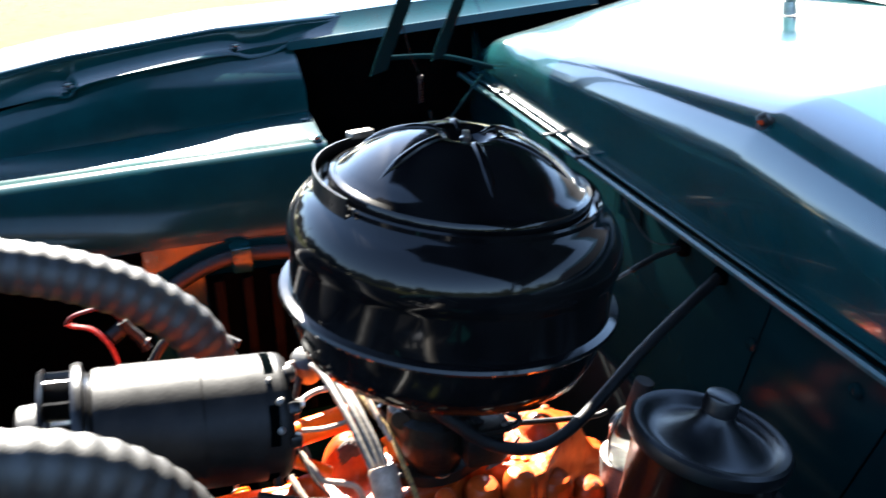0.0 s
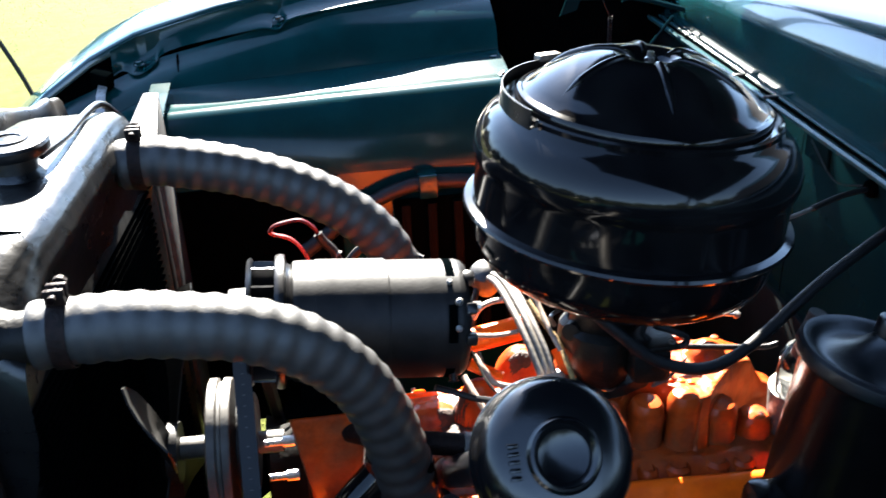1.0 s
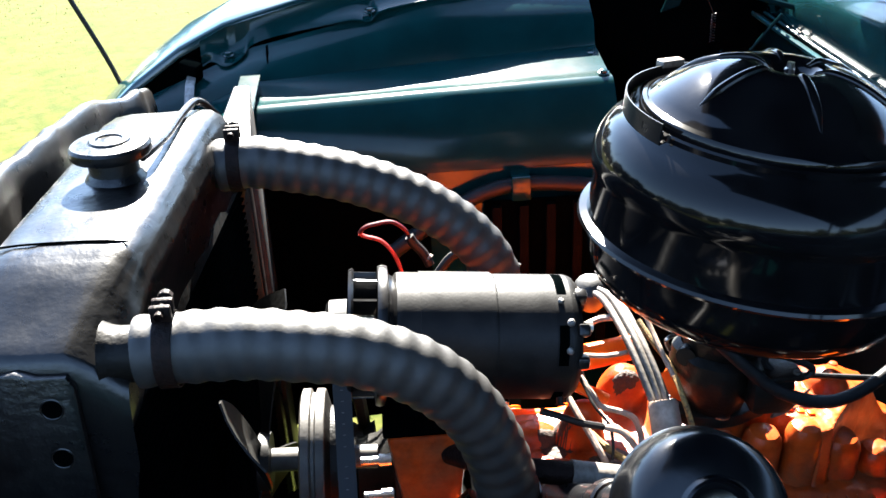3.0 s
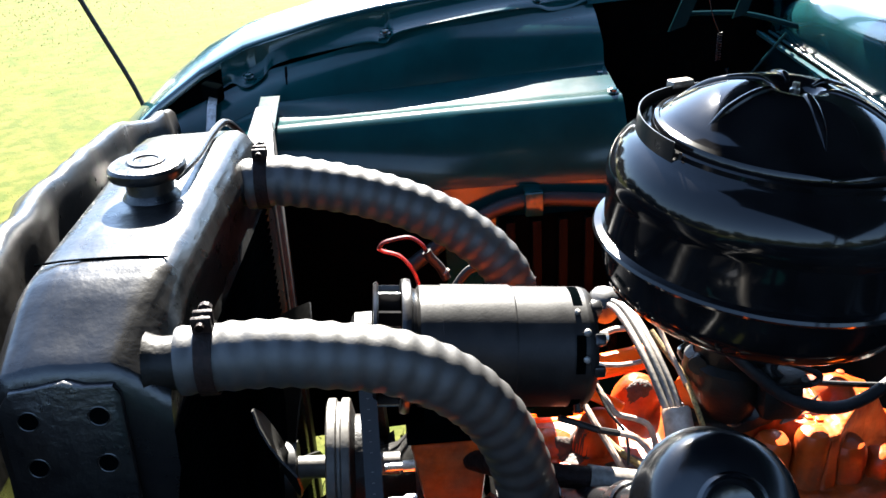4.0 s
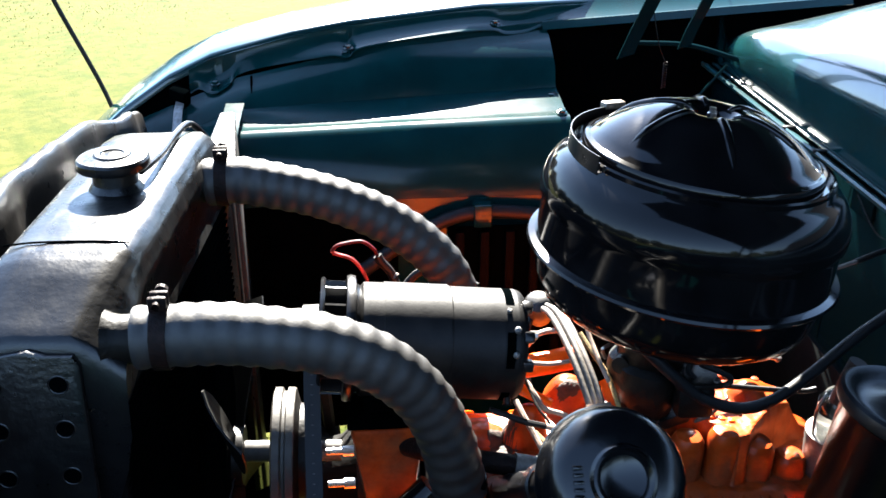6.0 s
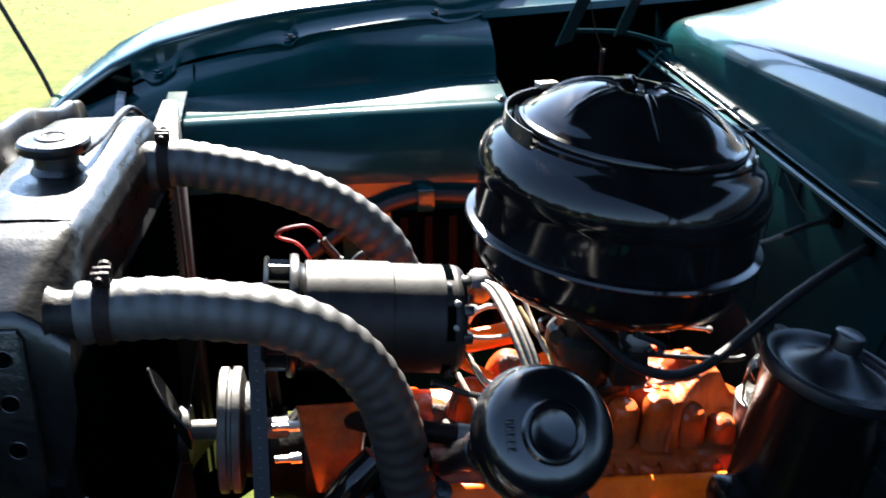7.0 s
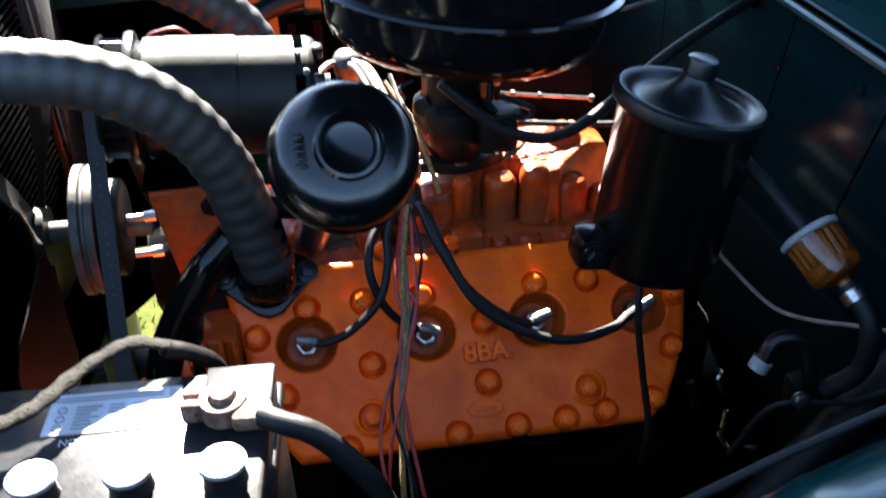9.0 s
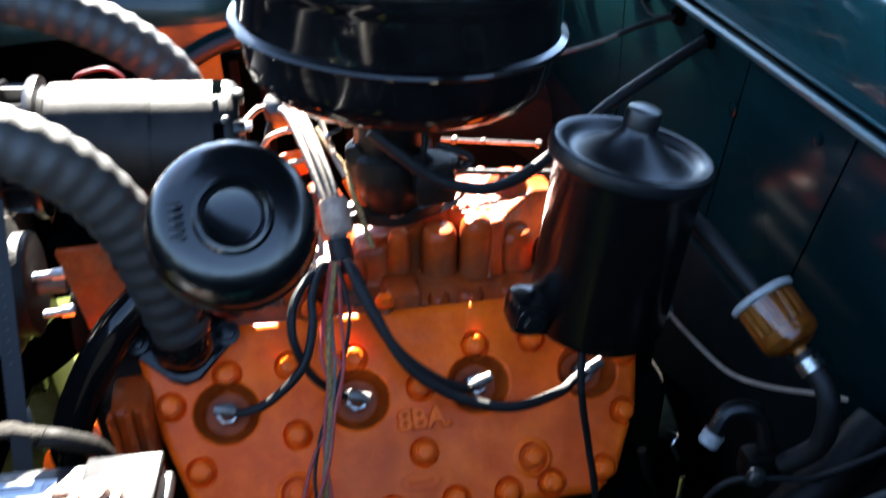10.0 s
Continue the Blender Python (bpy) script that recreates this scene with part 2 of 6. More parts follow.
def lathe(profile, segs=48, m=None, bm=None, wobble=None):
    """Turns a list of (radius, height) round the z axis of m."""
    bm = bm or bmesh.new()
    m = m or Matrix.Identity(4)
    rings = []
    for r, z in profile:
        if r < 1e-6:
            rings.append([bm.verts.new(m @ Vector((0, 0, z)))])
        else:
            ring = []
            for i in range(segs):
                a = 2 * math.pi * i / segs
                k = 1.0 if wobble is None else wobble(a, r, z)
                ring.append(bm.verts.new(m @ Vector((r * k * math.cos(a), r * k * math.sin(a), z))))
            rings.append(ring)
    for a, b in zip(rings, rings[1:]):
        if len(a) == 1 and len(b) == 1:
            continue
        for i in range(segs):
            j = (i + 1) % segs
            if len(a) == 1:
                bm.faces.new((a[0], b[j], b[i]))
            elif len(b) == 1:
                bm.faces.new((a[i], a[j], b[0]))
            else:
                bm.faces.new((a[i], a[j], b[j], b[i]))
    return bm


def curve_points(pts, steps=8):
    """A smooth line through the points."""
    p = [Vector(q) for q in pts]
    if len(p) < 3:
        return p
    p = [p[0] * 2 - p[1]] + p + [p[-1] * 2 - p[-2]]
    out = []
    for i in range(1, len(p) - 2):
        a, b, c, d = p[i - 1:i + 3]
        for k in range(steps):
            t = k / steps
            out.append(0.5 * ((2 * b) + (c - a) * t + (2 * a - 5 * b + 4 * c - d) * t * t + (3 * b - a - 3 * c + d) * t ** 3))
    out.append(p[-2])
    return out


def tube(pts, radius, segs=12, steps=8, bm=None, flat=1.0, rad=None, caps=True):
    """A round hose, rod or wire along a smooth line; rad(s) scales the radius along the way, s in metres."""
    bm = bm or bmesh.new()
    line = curve_points(pts, steps)
    up = Vector((0, 0, 1))
    t0 = (line[1] - line[0]).normalized()
    side = t0.cross(up)
    if side.length < 0.05:
        side = t0.cross(Vector((0, 1, 0)))
    side.normalize()
    rings, s = [], 0.0
    for i, p in enumerate(line):
        t = (line[min(i + 1, len(line) - 1)] - line[max(i - 1, 0)]).normalized()
        side = (side - t * side.dot(t)).normalized()
        nor = side.cross(t)
        if i:
            s += (line[i] - line[i - 1]).length
        r = radius * (rad(s) if rad else 1.0)
        rings.append([bm.verts.new(p + side * (r * math.cos(2 * math.pi * k / segs)) + nor * (r * flat * math.sin(2 * math.pi * k / segs)))
                      for k in range(segs)])
    for a, b in zip(rings, rings[1:]):
        for k in range(segs):
            j = (k + 1) % segs
            bm.faces.new((a[k], a[j], b[j], b[k]))
    if caps:
        bm.faces.new(rings[0])
        bm.faces.new(rings[-1])
    return bm


def block(lo, hi, bevel=0.003, m=None, bm=None, taper=1.0, segs=2):
    """A bevelled box between two corners; taper scales its top."""
    own = bmesh.new()
    c = (Vector(lo) + Vector(hi)) / 2
    s = Vector(hi) - Vector(lo)
    bmesh.ops.create_cube(own, size=1.0)
    for v in own.verts:
        k = taper if v.co.z > 0 else 1.0
        v.co = Vector((v.co.x * s.x * k + c.x, v.co.y * s.y * k + c.y, v.co.z * s.z + c.z))
    if bevel:
        bmesh.ops.bevel(own, geom=own.edges[:], offset=bevel, segments=segs, affect="EDGES", profile=0.5)
    if m is not None:
        own.transform(m)
    if bm is None:
        return own
    return join(bm, own)


def join(bm, other):
    me = bpy.data.meshes.new("tmp")
    other.to_mesh(me)
    other.free()
    bm.from_mesh(me)
    bpy.data.meshes.remove(me)
    return bm


def sheet(rows, thick=0.0015, bm=None, closed=False):
    """A thin sheet through rows of points, given thickness against its normal."""
    bm = bm or bmesh.new()
    vs = [[bm.verts.new(p) for p in row] for row in rows]
    faces = []
    for a, b in zip(vs, vs[1:]):
        for i in range(len(a) - 1):
            faces.append(bm.faces.new((a[i], a[i + 1], b[i + 1], b[i])))
    bmesh.ops.recalc_face_normals(bm, faces=bm.faces)
    if thick:
        bmesh.ops.solidify(bm, geom=bm.faces[:], thickness=thick)
    return bm


def prism(outline, z0, z1, bevel=0.002, m=None, segs=2):
    """A plate with the given outline between two heights."""
    bm = bmesh.new()
    vs = [bm.verts.new((x, y, z0)) for x, y in outline]
    f = bm.faces.new(vs)
    g = bmesh.ops.extrude_face_region(bm, geom=[f])
    top = [v for v in g["geom"] if isinstance(v, bmesh.types.BMVert)]
    for v in top:
        v.co.z = z1
    if bevel:
        es = [e for e in bm.edges if abs(e.verts[0].co.z - z1) < 1e-7 and abs(e.verts[1].co.z - z1) < 1e-7]
        bmesh.ops.bevel(bm, geom=es, offset=bevel, segments=segs, affect="EDGES", profile=0.5)
    if m is not None:
        bm.transform(m)
    return bm


def table_at(rows, x):
    """Linear look-up in a sorted table of (x, value)."""
    if x <= rows[0][0]:
        return rows[0][1]
    for (a, va), (b, vb) in zip(rows, rows[1:]):
        if x <= b:
            return lerp(va, vb, (x - a) / (b - a))
    return rows[-1][1]


def hex_bolt(mat, r=0.009, h=0.007, washer=True):
    bm = bmesh.new()
    if washer:
        lathe([(r * 1.5, 0), (r * 1.5, 0.0016), (r * 0.9, 0.0022)], 18, None, bm)
    hexa = [(r * math.cos(math.pi / 3 * i), r * math.sin(math.pi / 3 * i)) for i in range(6)]
    join(bm, prism(hexa, 0.001, h, 0.0012))
    return mesh_of("bolt", bm, mat)


# ---- ground ----
bm = bmesh.new()
bmesh.ops.create_grid(bm, x_segments=60, y_segments=60, size=150)
for v in bm.verts:
    v.co.z = 0.02 * noise.noise(v.co * 0.3) if v.co.length > 4 else 0.0
part("ground", bm, GROUND, None, "sunlit short lawn with yellowish patches", category="lawn", kind="structure")


def grass_field():
    rnd = random.Random(4)
    verts, faces = [], []
    zones = [(-9.0, 2.5, 1.3, 12.0, 70000, 0.012), (-1.6, 1.0, -1.1, 1.4, 22000, 0.018)]
    for x0, x1, y0, y1, count, tall in zones:
        for _ in range(count):
            x, y = rnd.uniform(x0, x1), y0 + (y1 - y0) * rnd.random() ** 1.4
            h = tall * rnd.uniform(0.4, 1.2)
            a = rnd.uniform(0, 6.283)
            w = rnd.uniform(0.0015, 0.004) * (1 + 0.12 * max(0, y))
            dx, dy = math.cos(a) * w, math.sin(a) * w
            lx, ly = rnd.uniform(-1.2, 1.2) * h, rnd.uniform(-1.2, 1.2) * h
            k = len(verts)
            verts += [(x - dx, y - dy, -0.003), (x + dx, y + dy, -0.003), (x + lx, y + ly, h)]
            faces.append((k, k + 1, k + 2))
    me = bpy.data.meshes.new("grass")
    me.from_pydata(verts, [], faces)
    me.materials.append(GRASS)
    return tagged(new("grass", me), "short uneven grass blades on the lawn", "grass", "", "stuff")


grass_field()


def far_woods():
    """Trees past the lawn, out of view, added for the paint to mirror."""
    rnd = random.Random(11)
    verts, faces = [], []
    spots = []
    for k in range(64):
        a = 2 * math.pi * (k + rnd.uniform(-0.3, 0.3)) / 64
        toward = math.sin(a)
        far = lerp(30, 38, (toward + 1) / 2) * rnd.uniform(0.92, 1.12)
        spots.append((far * math.cos(a), far * math.sin(a), lerp(6.0, 7.0, (toward + 1) / 2) * rnd.uniform(0.8, 1.2)))
    for x, y, tall in spots:
        for k in range(6):
            a0, a1 = 2 * math.pi * k / 6, 2 * math.pi * (k + 1) / 6
            i0 = len(verts)
            verts += [(x + 0.3 * math.cos(a0), y + 0.3 * math.sin(a0), 0), (x + 0.3 * math.cos(a1), y + 0.3 * math.sin(a1), 0),
                      (x + 0.1 * math.cos(a1), y + 0.1 * math.sin(a1), tall * 0.7), (x + 0.1 * math.cos(a0), y + 0.1 * math.sin(a0), tall * 0.7)]
            faces.append((i0, i0 + 1, i0 + 2, i0 + 3))
        for _ in range(1100):
            d = Vector((rnd.gauss(0, 1), rnd.gauss(0, 1), rnd.gauss(0, 1)))
            d = d.normalized() * rnd.random() ** 0.4
            wide = tall * 0.3 * (1 + 0.35 * noise.noise(Vector((d.x * 2 + x, d.y * 2, d.z * 2))))
            c = Vector((x + d.x * wide, y + d.y * wide, tall * 0.54 + d.z * tall * 0.46))
            i0 = len(verts)
            for _k in range(3):
                verts.append(tuple(c + Vector((rnd.gauss(0, 0.45), rnd.gauss(0, 0.45), rnd.gauss(0, 0.45)))))
            faces.append((i0, i0 + 1, i0 + 2))
    me = bpy.data.meshes.new("woods")
    me.from_pydata(verts, [], faces)
    me.materials.append(LEAF)
    return tagged(new("woods", me), "leafy trees out of view, added past the lawn for reflections", "trees", "", "stuff")


far_woods()

# ---- car body ----
car = thing("car_body", (0, 0, 0.3), "dark teal vintage car body with its hood raised", "car")

# stations of the bay's side, front to rear: x, then (y, z) of each line of the pressed side panel
SIDE = [
    (-0.86, [(0.430, 0.41), (0.435, 0.60), (0.440, 0.74), (0.448, 0.80), (0.470, 0.832), (0.490, 0.842), (0.510, 0.843), (0.562, 0.840)]),
    (-0.72, [(0.490, 0.41), (0.495, 0.66), (0.500, 0.79), (0.508, 0.85), (0.530, 0.885), (0.552, 0.898), (0.575, 0.899), (0.632, 0.896)]),
    (-0.56, [(0.530, 0.41), (0.535, 0.70), (0.540, 0.84), (0.548, 0.90), (0.570, 0.935), (0.595, 0.950), (0.618, 0.951), (0.685, 0.948)]),
    (-0.28, [(0.550, 0.41), (0.556, 0.70), (0.560, 0.84), (0.566, 0.895), (0.594, 0.930), (0.632, 0.946), (0.655, 0.947), (0.745, 0.944)]),
    (0.00, [(0.570, 0.41), (0.576, 0.70), (0.580, 0.83), (0.588, 0.89), (0.614, 0.926), (0.650, 0.946), (0.670, 0.949), (0.779, 0.946)]),
]
UPPER = [
    (-0.86, [(0.563, 0.839), (0.567, 0.845), (0.576, 0.852), (0.588, 0.852), (0.598, 0.842)]),
    (-0.72, [(0.633, 0.895), (0.640, 0.910), (0.655, 0.926), (0.668, 0.936), (0.688, 0.946)]),
    (-0.56, [(0.686, 0.947), (0.694, 0.964), (0.712, 0.983), (0.735, 0.990), (0.742, 0.998)]),
    (-0.28, [(0.746, 0.943), (0.752, 0.972), (0.772, 1.018), (0.800, 1.030), (0.806, 1.042)]),
    (0.00, [(0.780, 0.945), (0.792, 0.985), (0.852, 1.023), (0.890, 1.036), (0.895, 1.052)]),
]
SEAM_Y = [(-0.98, 0.52), (-0.86, 0.60), (-0.74, 0.68), (-0.60, 0.750), (-0.47, 0.785), (-0.37, 0.814), (-0.13, 0.887), (0.1, 0.93), (0.9, 0.98)]
SEAM_Z = [(-0.98, 0.70), (-0.90, 0.815), (-0.82, 0.908), (-0.74, 0.970), (-0.67, 1.012), (-0.60, 1.038), (-0.47, 1.063), (-0.37, 1.074), (-0.13, 1.083), (0.1, 1.080), (0.5, 1.090), (0.9, 1.10)]
FLANGE = [(-0.640, 0.722, 0.978), (-0.625, 0.726, 0.984), (-0.600, 0.706, 0.981), (-0.576, 0.718, 0.990), (-0.562, 0.742, 1.002), (-0.535, 0.748, 1.010), (-0.497, 0.757, 1.015), (-0.404, 0.766, 1.026), (-0.372, 0.766, 1.022),
          (-0.341, 0.780, 1.036), (-0.19, 0.824, 1.046), (-0.11, 0.85, 1.045), (-0.08, 0.855, 1.036), (-0.04, 0.87, 1.036), (0.0, 0.885, 1.045), (0.08, 0.90, 1.052)]


for x_, line in SIDE:
    cy, cz = line[5]
    back_y, back_z = line[7]
    line[4:] = [(cy + dy, cz + dz) for dy, dz in ((-0.026, -0.0150), (-0.015, -0.0052), (-0.006, -0.0010), (0.003, 0.0), (0.011, -0.0010), (0.020, -0.0024), (0.034, -0.0016))] + [(back_y, back_z + 0.012)]
for x_, line in UPPER:
    for k, up in enumerate((0.012, 0.007, 0.002)):
        line[k] = (line[k][0], line[k][1] + up)


def station(table, x):
    xs = [r[0] for r in table]
    out = []
    for k in range(len(table[0][1])):
        out.append((table_at([(r[0], r[1][k][0]) for r in table], x), table_at([(r[0], r[1][k][1]) for r in table], x)))
    return out


def side_rows(table, sign, x0, x1, count):
    return [[Vector((x, sign * y, z)) for y, z in station(table, x)] for x in np.linspace(x0, x1, count)]


def fender_rows(sign):
    """The outer skin: from the hood seam over the crown and down the side, nose to door."""
    rows = []
    for x in np.linspace(-0.98, 0.9, 56):
        seam_y, seam_z = table_at(SEAM_Y, x), table_at(SEAM_Z, x)
        row = []
        for dy, dz in ((0.0, -0.014), (0.001, -0.005), (0.004, 0.0), (0.009, 0.002), (0.03, 0.0042), (0.06, 0.0075), (0.09, 0.010), (0.115, 0.011), (0.14, 0.009), (0.175, -0.002), (0.21, -0.035), (0.235, -0.09), (0.255, -0.2), (0.262, -0.38)):
            row.append(Vector((x, sign * (seam_y + dy), seam_z + dz)))
        rows.append(row)
    return rows


bolt_teal = hex_bolt(TEAL_IN, 0.006, 0.006)
bolt_steel = hex_bolt(STEEL, 0.006, 0.006)
for sign in (1, -1):
    fender = part("fender", sheet(fender_rows(sign), 0.002), TEAL, car, "glossy dark teal front fender, sunlit along its crown", smooth=60)
    low = 0.0 if sign > 0 else -0.07
    rows = side_rows(SIDE, sign, -0.86, 0.0, 44)
    for row in rows:
        for p in row:
            p.y += low
            p.z += low if p.z > 0.5 else 0.0
    # Near side goes black to remove its sunlit reflection in the air cleaner.
    apron = part("apron", sheet([row[2:] for row in rows], 0.002), TEAL_IN if sign > 0 else SHADE_UNDERCOAT, car, "pressed teal inner apron with a rounded ledge" if sign > 0 else "near inner apron, blackened to keep reflections dark", smooth=60)
    # Front half is flat black so the void's shade lies in its colour.
    part("lower_apron", sheet([row[:3] for row in rows if row[0].x < -0.29], 0.002), SHADE_UNDERCOAT, car, "lower apron, deep shade put in as flat black", smooth=60)
    part("lower_apron", sheet([row[:3] for row in rows if row[0].x > -0.315], 0.002), TEAL_IN, car, "teal lower apron behind the engine", smooth=60)
    rows = side_rows(UPPER, sign, -0.86, 0.0, 44)
    for row in rows:
        for k, p in enumerate(row):
            p.y += low * (1 - k / 4)
            p.z += low * (1 - k / 4)
    # Near panel is blackened the same way, shade in place of teal.
    part("apron_panel", sheet(rows, 0.002), TEAL_IN if sign > 0 else SHADE_UNDERCOAT, car, "teal upper apron panel below the fender flange" if sign > 0 else "near upper apron panel, blackened to keep reflections dark", smooth=60)
    # bolted flange under the hood seam
    rows = []
    for p in curve_points([(x, sign * y, z) for x, y, z in FLANGE], 5):
        lip_y, lip_z = table_at(SEAM_Y, p.x), table_at(SEAM_Z, p.x)
        base = Vector((p.x, sign * (lip_y - 0.007), min(p.z + 0.017, lip_z - 0.012)))
        rows.append([p, p + Vector((0, sign * 0.002, 0.0025)), p.lerp(base, 0.5) + Vector((0, 0, -0.001)), base, base + Vector((0, sign * 0.003, 0.004)), Vector((p.x, sign * (lip_y - 0.002), lip_z - 0.006))])
    flange = part("fender_flange", sheet(rows, 0.003), TEAL_IN, car, "wavy bolted teal flange")
    for x, y, z in ((-0.597, 0.730, 0.994), (-0.371, 0.790, 1.035), (-0.10, 0.880, 1.053)):
        piece("bolt", bolt_teal, frame_from((x, sign * (y - 0.01), z + 0.001), (0, -0.25 * sign, 1)), flange)
    for x, y, z in ((-0.014, 0.745, 0.950), (-0.012, 0.655, 0.948)):
        piece("bolt", bolt_teal, frame_from((x, sign * y + low, z + low), (0, -0.2 * sign, 1)), apron)
    ledge = [[Vector((x, sign * (0.872 + 0.05 * max(0, x)), 1.040 + 0.05 * x)), Vector((x, sign * (0.884 + 0.05 * max(0, x)), 1.052 + 0.05 * x)), Vector((x, sign * (0.893 + 0.05 * max(0, x)), 1.052 + 0.05 * x)), Vector((x, sign * (0.935 + 0.05 * max(0, x)), 1.08 + 0.05 * x))] for x in np.linspace(-0.01, 0.60, 14)]
    part("ledge", sheet(ledge, 0.002), TEAL_IN, car, "teal ledge above the dark hinge pocket")
    # Sheet added behind the flange to make the gap dark.
    gap_rows = [[Vector((x, sign * (table_at(SEAM_Y, x) + dy), table_at(SEAM_Z, x) + dz)) for dy, dz in ((0.012, -0.006), (0.016, -0.06), (0.016, -0.16), (0.010, -0.34))] for x in np.linspace(-0.94, -0.30, 24)]
    part("fender_gap_sheet", sheet(gap_rows, 0.002), SHADE_UNDERCOAT, car, "added near-black sheet that darkens the fender gap")
    # upright front brace beside the radiator
    rows = [[Vector((-0.575 + 0.03 * k, sign * y, z)) for k in range(2)] for y, z in ((0.46, 0.90), (0.52, 0.955), (0.575, 0.968), (0.63, 0.972), (0.67, 0.975))]
    part("brace", sheet(rows, 0.003), TEAL_IN, car, "teal cross brace at the radiator support")
    # near-black wheel house wall behind the apron's end, its shade in the colour
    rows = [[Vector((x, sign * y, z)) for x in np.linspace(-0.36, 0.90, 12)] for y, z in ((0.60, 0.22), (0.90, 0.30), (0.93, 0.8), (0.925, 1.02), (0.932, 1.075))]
    part("wheel_house", sheet(rows, 0.003), SHADE_UNDERCOAT, car, "wheel house wall, shade put in as near-black")
    part("frame_rail", block((-0.95, sign * 0.36 - 0.035, 0.378 if sign < 0 else 0.215), (0.6, sign * 0.36 + 0.035, 0.482 if sign < 0 else 0.31), 0.008), GREASY, car, "greasy black chassis rail")

for sign in (1, -1):
    wm = frame_from((0.17, 0.74 * sign, 0.335), (0, sign, 0), (1, 0, 0))
    wheel = part("wheel", lathe([(0.0, 0.02), (0.06, 0.03), (0.12, 0.01), (0.19, 0.03), (0.205, 0.05), (0.205, -0.05), (0.0, -0.05)], 40, wm), BLACK_SATIN, car, "dark steel road wheel")
    part("tyre", lathe([(0.206, -0.07), (0.26, -0.085), (0.315, -0.075), (0.335, -0.05), (0.335, 0.05), (0.315, 0.075), (0.26, 0.085), (0.206, 0.07)], 48, wm), RUBBER, wheel, "black rubber tyre")

# rounded inner panel of the near fender beside the firewall
rows = []
for x in np.linspace(-0.06, 0.40, 24):
    yi = -0.632 + 0.25 * (x + 0.06) if x < 0.2 else -0.567
    e = max(0.0, 1 - (x + 0.06) / 0.10)
    rows.append([Vector((x, yi - dy - 0.03 * e * e, 0.886 + dz - 0.06 * e * e)) for dy, dz in ((0.0, -0.30), (0.0, -0.02), (0.003, -0.006), (0.012, 0.004), (0.03, 0.016), (0.06, 0.026), (0.10, 0.028), (0.15, 0.02), (0.22, 0.01), (0.30, 0.02))])
part("inner_panel", sheet(rows, 0.002), TEAL_IN, car, "rounded glossy teal inner panel beside the firewall", smooth=60)

# rubber bumper and its bracket on the fender's inner front
bump_m = frame_from((-0.655, 0.702, 0.968), (0.1, -0.3, 0.95), (0.8, -0.5, 0))
bumper = part("hood_bumper", block((-0.016, -0.01, 0.0), (0.016, 0.01, 0.028), 0.003, bump_m), SHADE_UNDERCOAT, car, "black rubber hood bumper")
part("bracket", sheet([[Vector((-0.66 + 0.014 * k, y, z)) for k in range(2)] for y, z in ((0.702, 0.978), (0.665, 0.968), (0.63, 0.945), (0.605, 0.930))], 0.003),
     ZINC, bumper, "bright bent metal bracket")
part("panel_seam", tube([(-0.537, 0.735, 1.002), (-0.536, 0.712, 0.985), (-0.534, 0.698, 0.965)], 0.002, 6), SHADE_UNDERCOAT, car)

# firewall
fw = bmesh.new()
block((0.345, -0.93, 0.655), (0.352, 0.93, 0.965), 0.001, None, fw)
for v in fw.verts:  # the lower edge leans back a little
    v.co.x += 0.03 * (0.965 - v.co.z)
firewall = part("firewall", fw, TEAL_DARK, car, "teal firewall, its shade in the darker paint, slightly stained")
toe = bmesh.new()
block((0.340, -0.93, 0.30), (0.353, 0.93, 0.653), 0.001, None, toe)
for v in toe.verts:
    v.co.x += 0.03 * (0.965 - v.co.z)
part("toe_board", toe, TOE, car, "dusty toe board below the firewall, shade in its dark teal")
for y0, z0, y1, z1 in ((0.055, 0.66, -0.028, 0.940), (-0.125, 0.66, -0.228, 0.940), (0.36, 0.66, 0.33, 0.940)):
    part("pressed_rib", tube([(0.347 + 0.03 * (0.965 - z0), y0, z0), (0.347 + 0.03 * (0.965 - z1), y1, z1)], 0.0026, 8, 4), SHADE_UNDERCOAT, firewall)
for y, z in ((-0.165, 0.905), (0.0, 0.865), (-0.33, 0.89)):
    part("screw_head", lathe([(0.009, -0.003), (0.0085, 0.003), (0.005, 0.0045), (0.0, 0.0045)], 14, frame_from((0.3455 + 0.03 * (0.965 - z), y, z), (-1, 0, 0), (0, 1, 0))), TEAL_DARK, firewall)
# gutter with its rubber strip under the cowl edge
gut = sheet([[Vector((x, y, z)) for y in np.linspace(-0.93, 0.90, 40)] for x, z in ((0.343, 0.946), (0.322, 0.950), (0.312, 0.957), (0.310, 0.963), (0.3125, 0.966), (0.316, 0.963), (0.324, 0.960), (0.342, 0.960))], 0.0015)
gutter = part("gutter", gut, GUTTER, car, "narrow teal gutter with a rolled edge along the cowl")
part("gutter_seal", tube([(0.3255, -0.92, 0.9625), (0.3255, 0.0, 0.9625), (0.3255, 0.89, 0.9625)], 0.0022, 10), SHADE_UNDERCOAT, gutter, "black rubber seal strip")
part("gutter_lip", tube([(0.3305, -0.92, 0.9645), (0.3305, 0.0, 0.9645), (0.3305, 0.89, 0.9645)], 0.0020, 8), GUTTER, gutter, "bright folded lip of the gutter")
for y in (0.50, 0.39):
    part("gutter_clip", block((0.310, y - 0.005, 0.9615), (0.330, y + 0.005, 0.9670), 0.0012), BLACK_SATIN, gutter, "small black clip across the gutter")

# cowl: upright front face, sloped shoulder and a flat top, all rising to a crease in the middle
CREASE_Y = 0.05
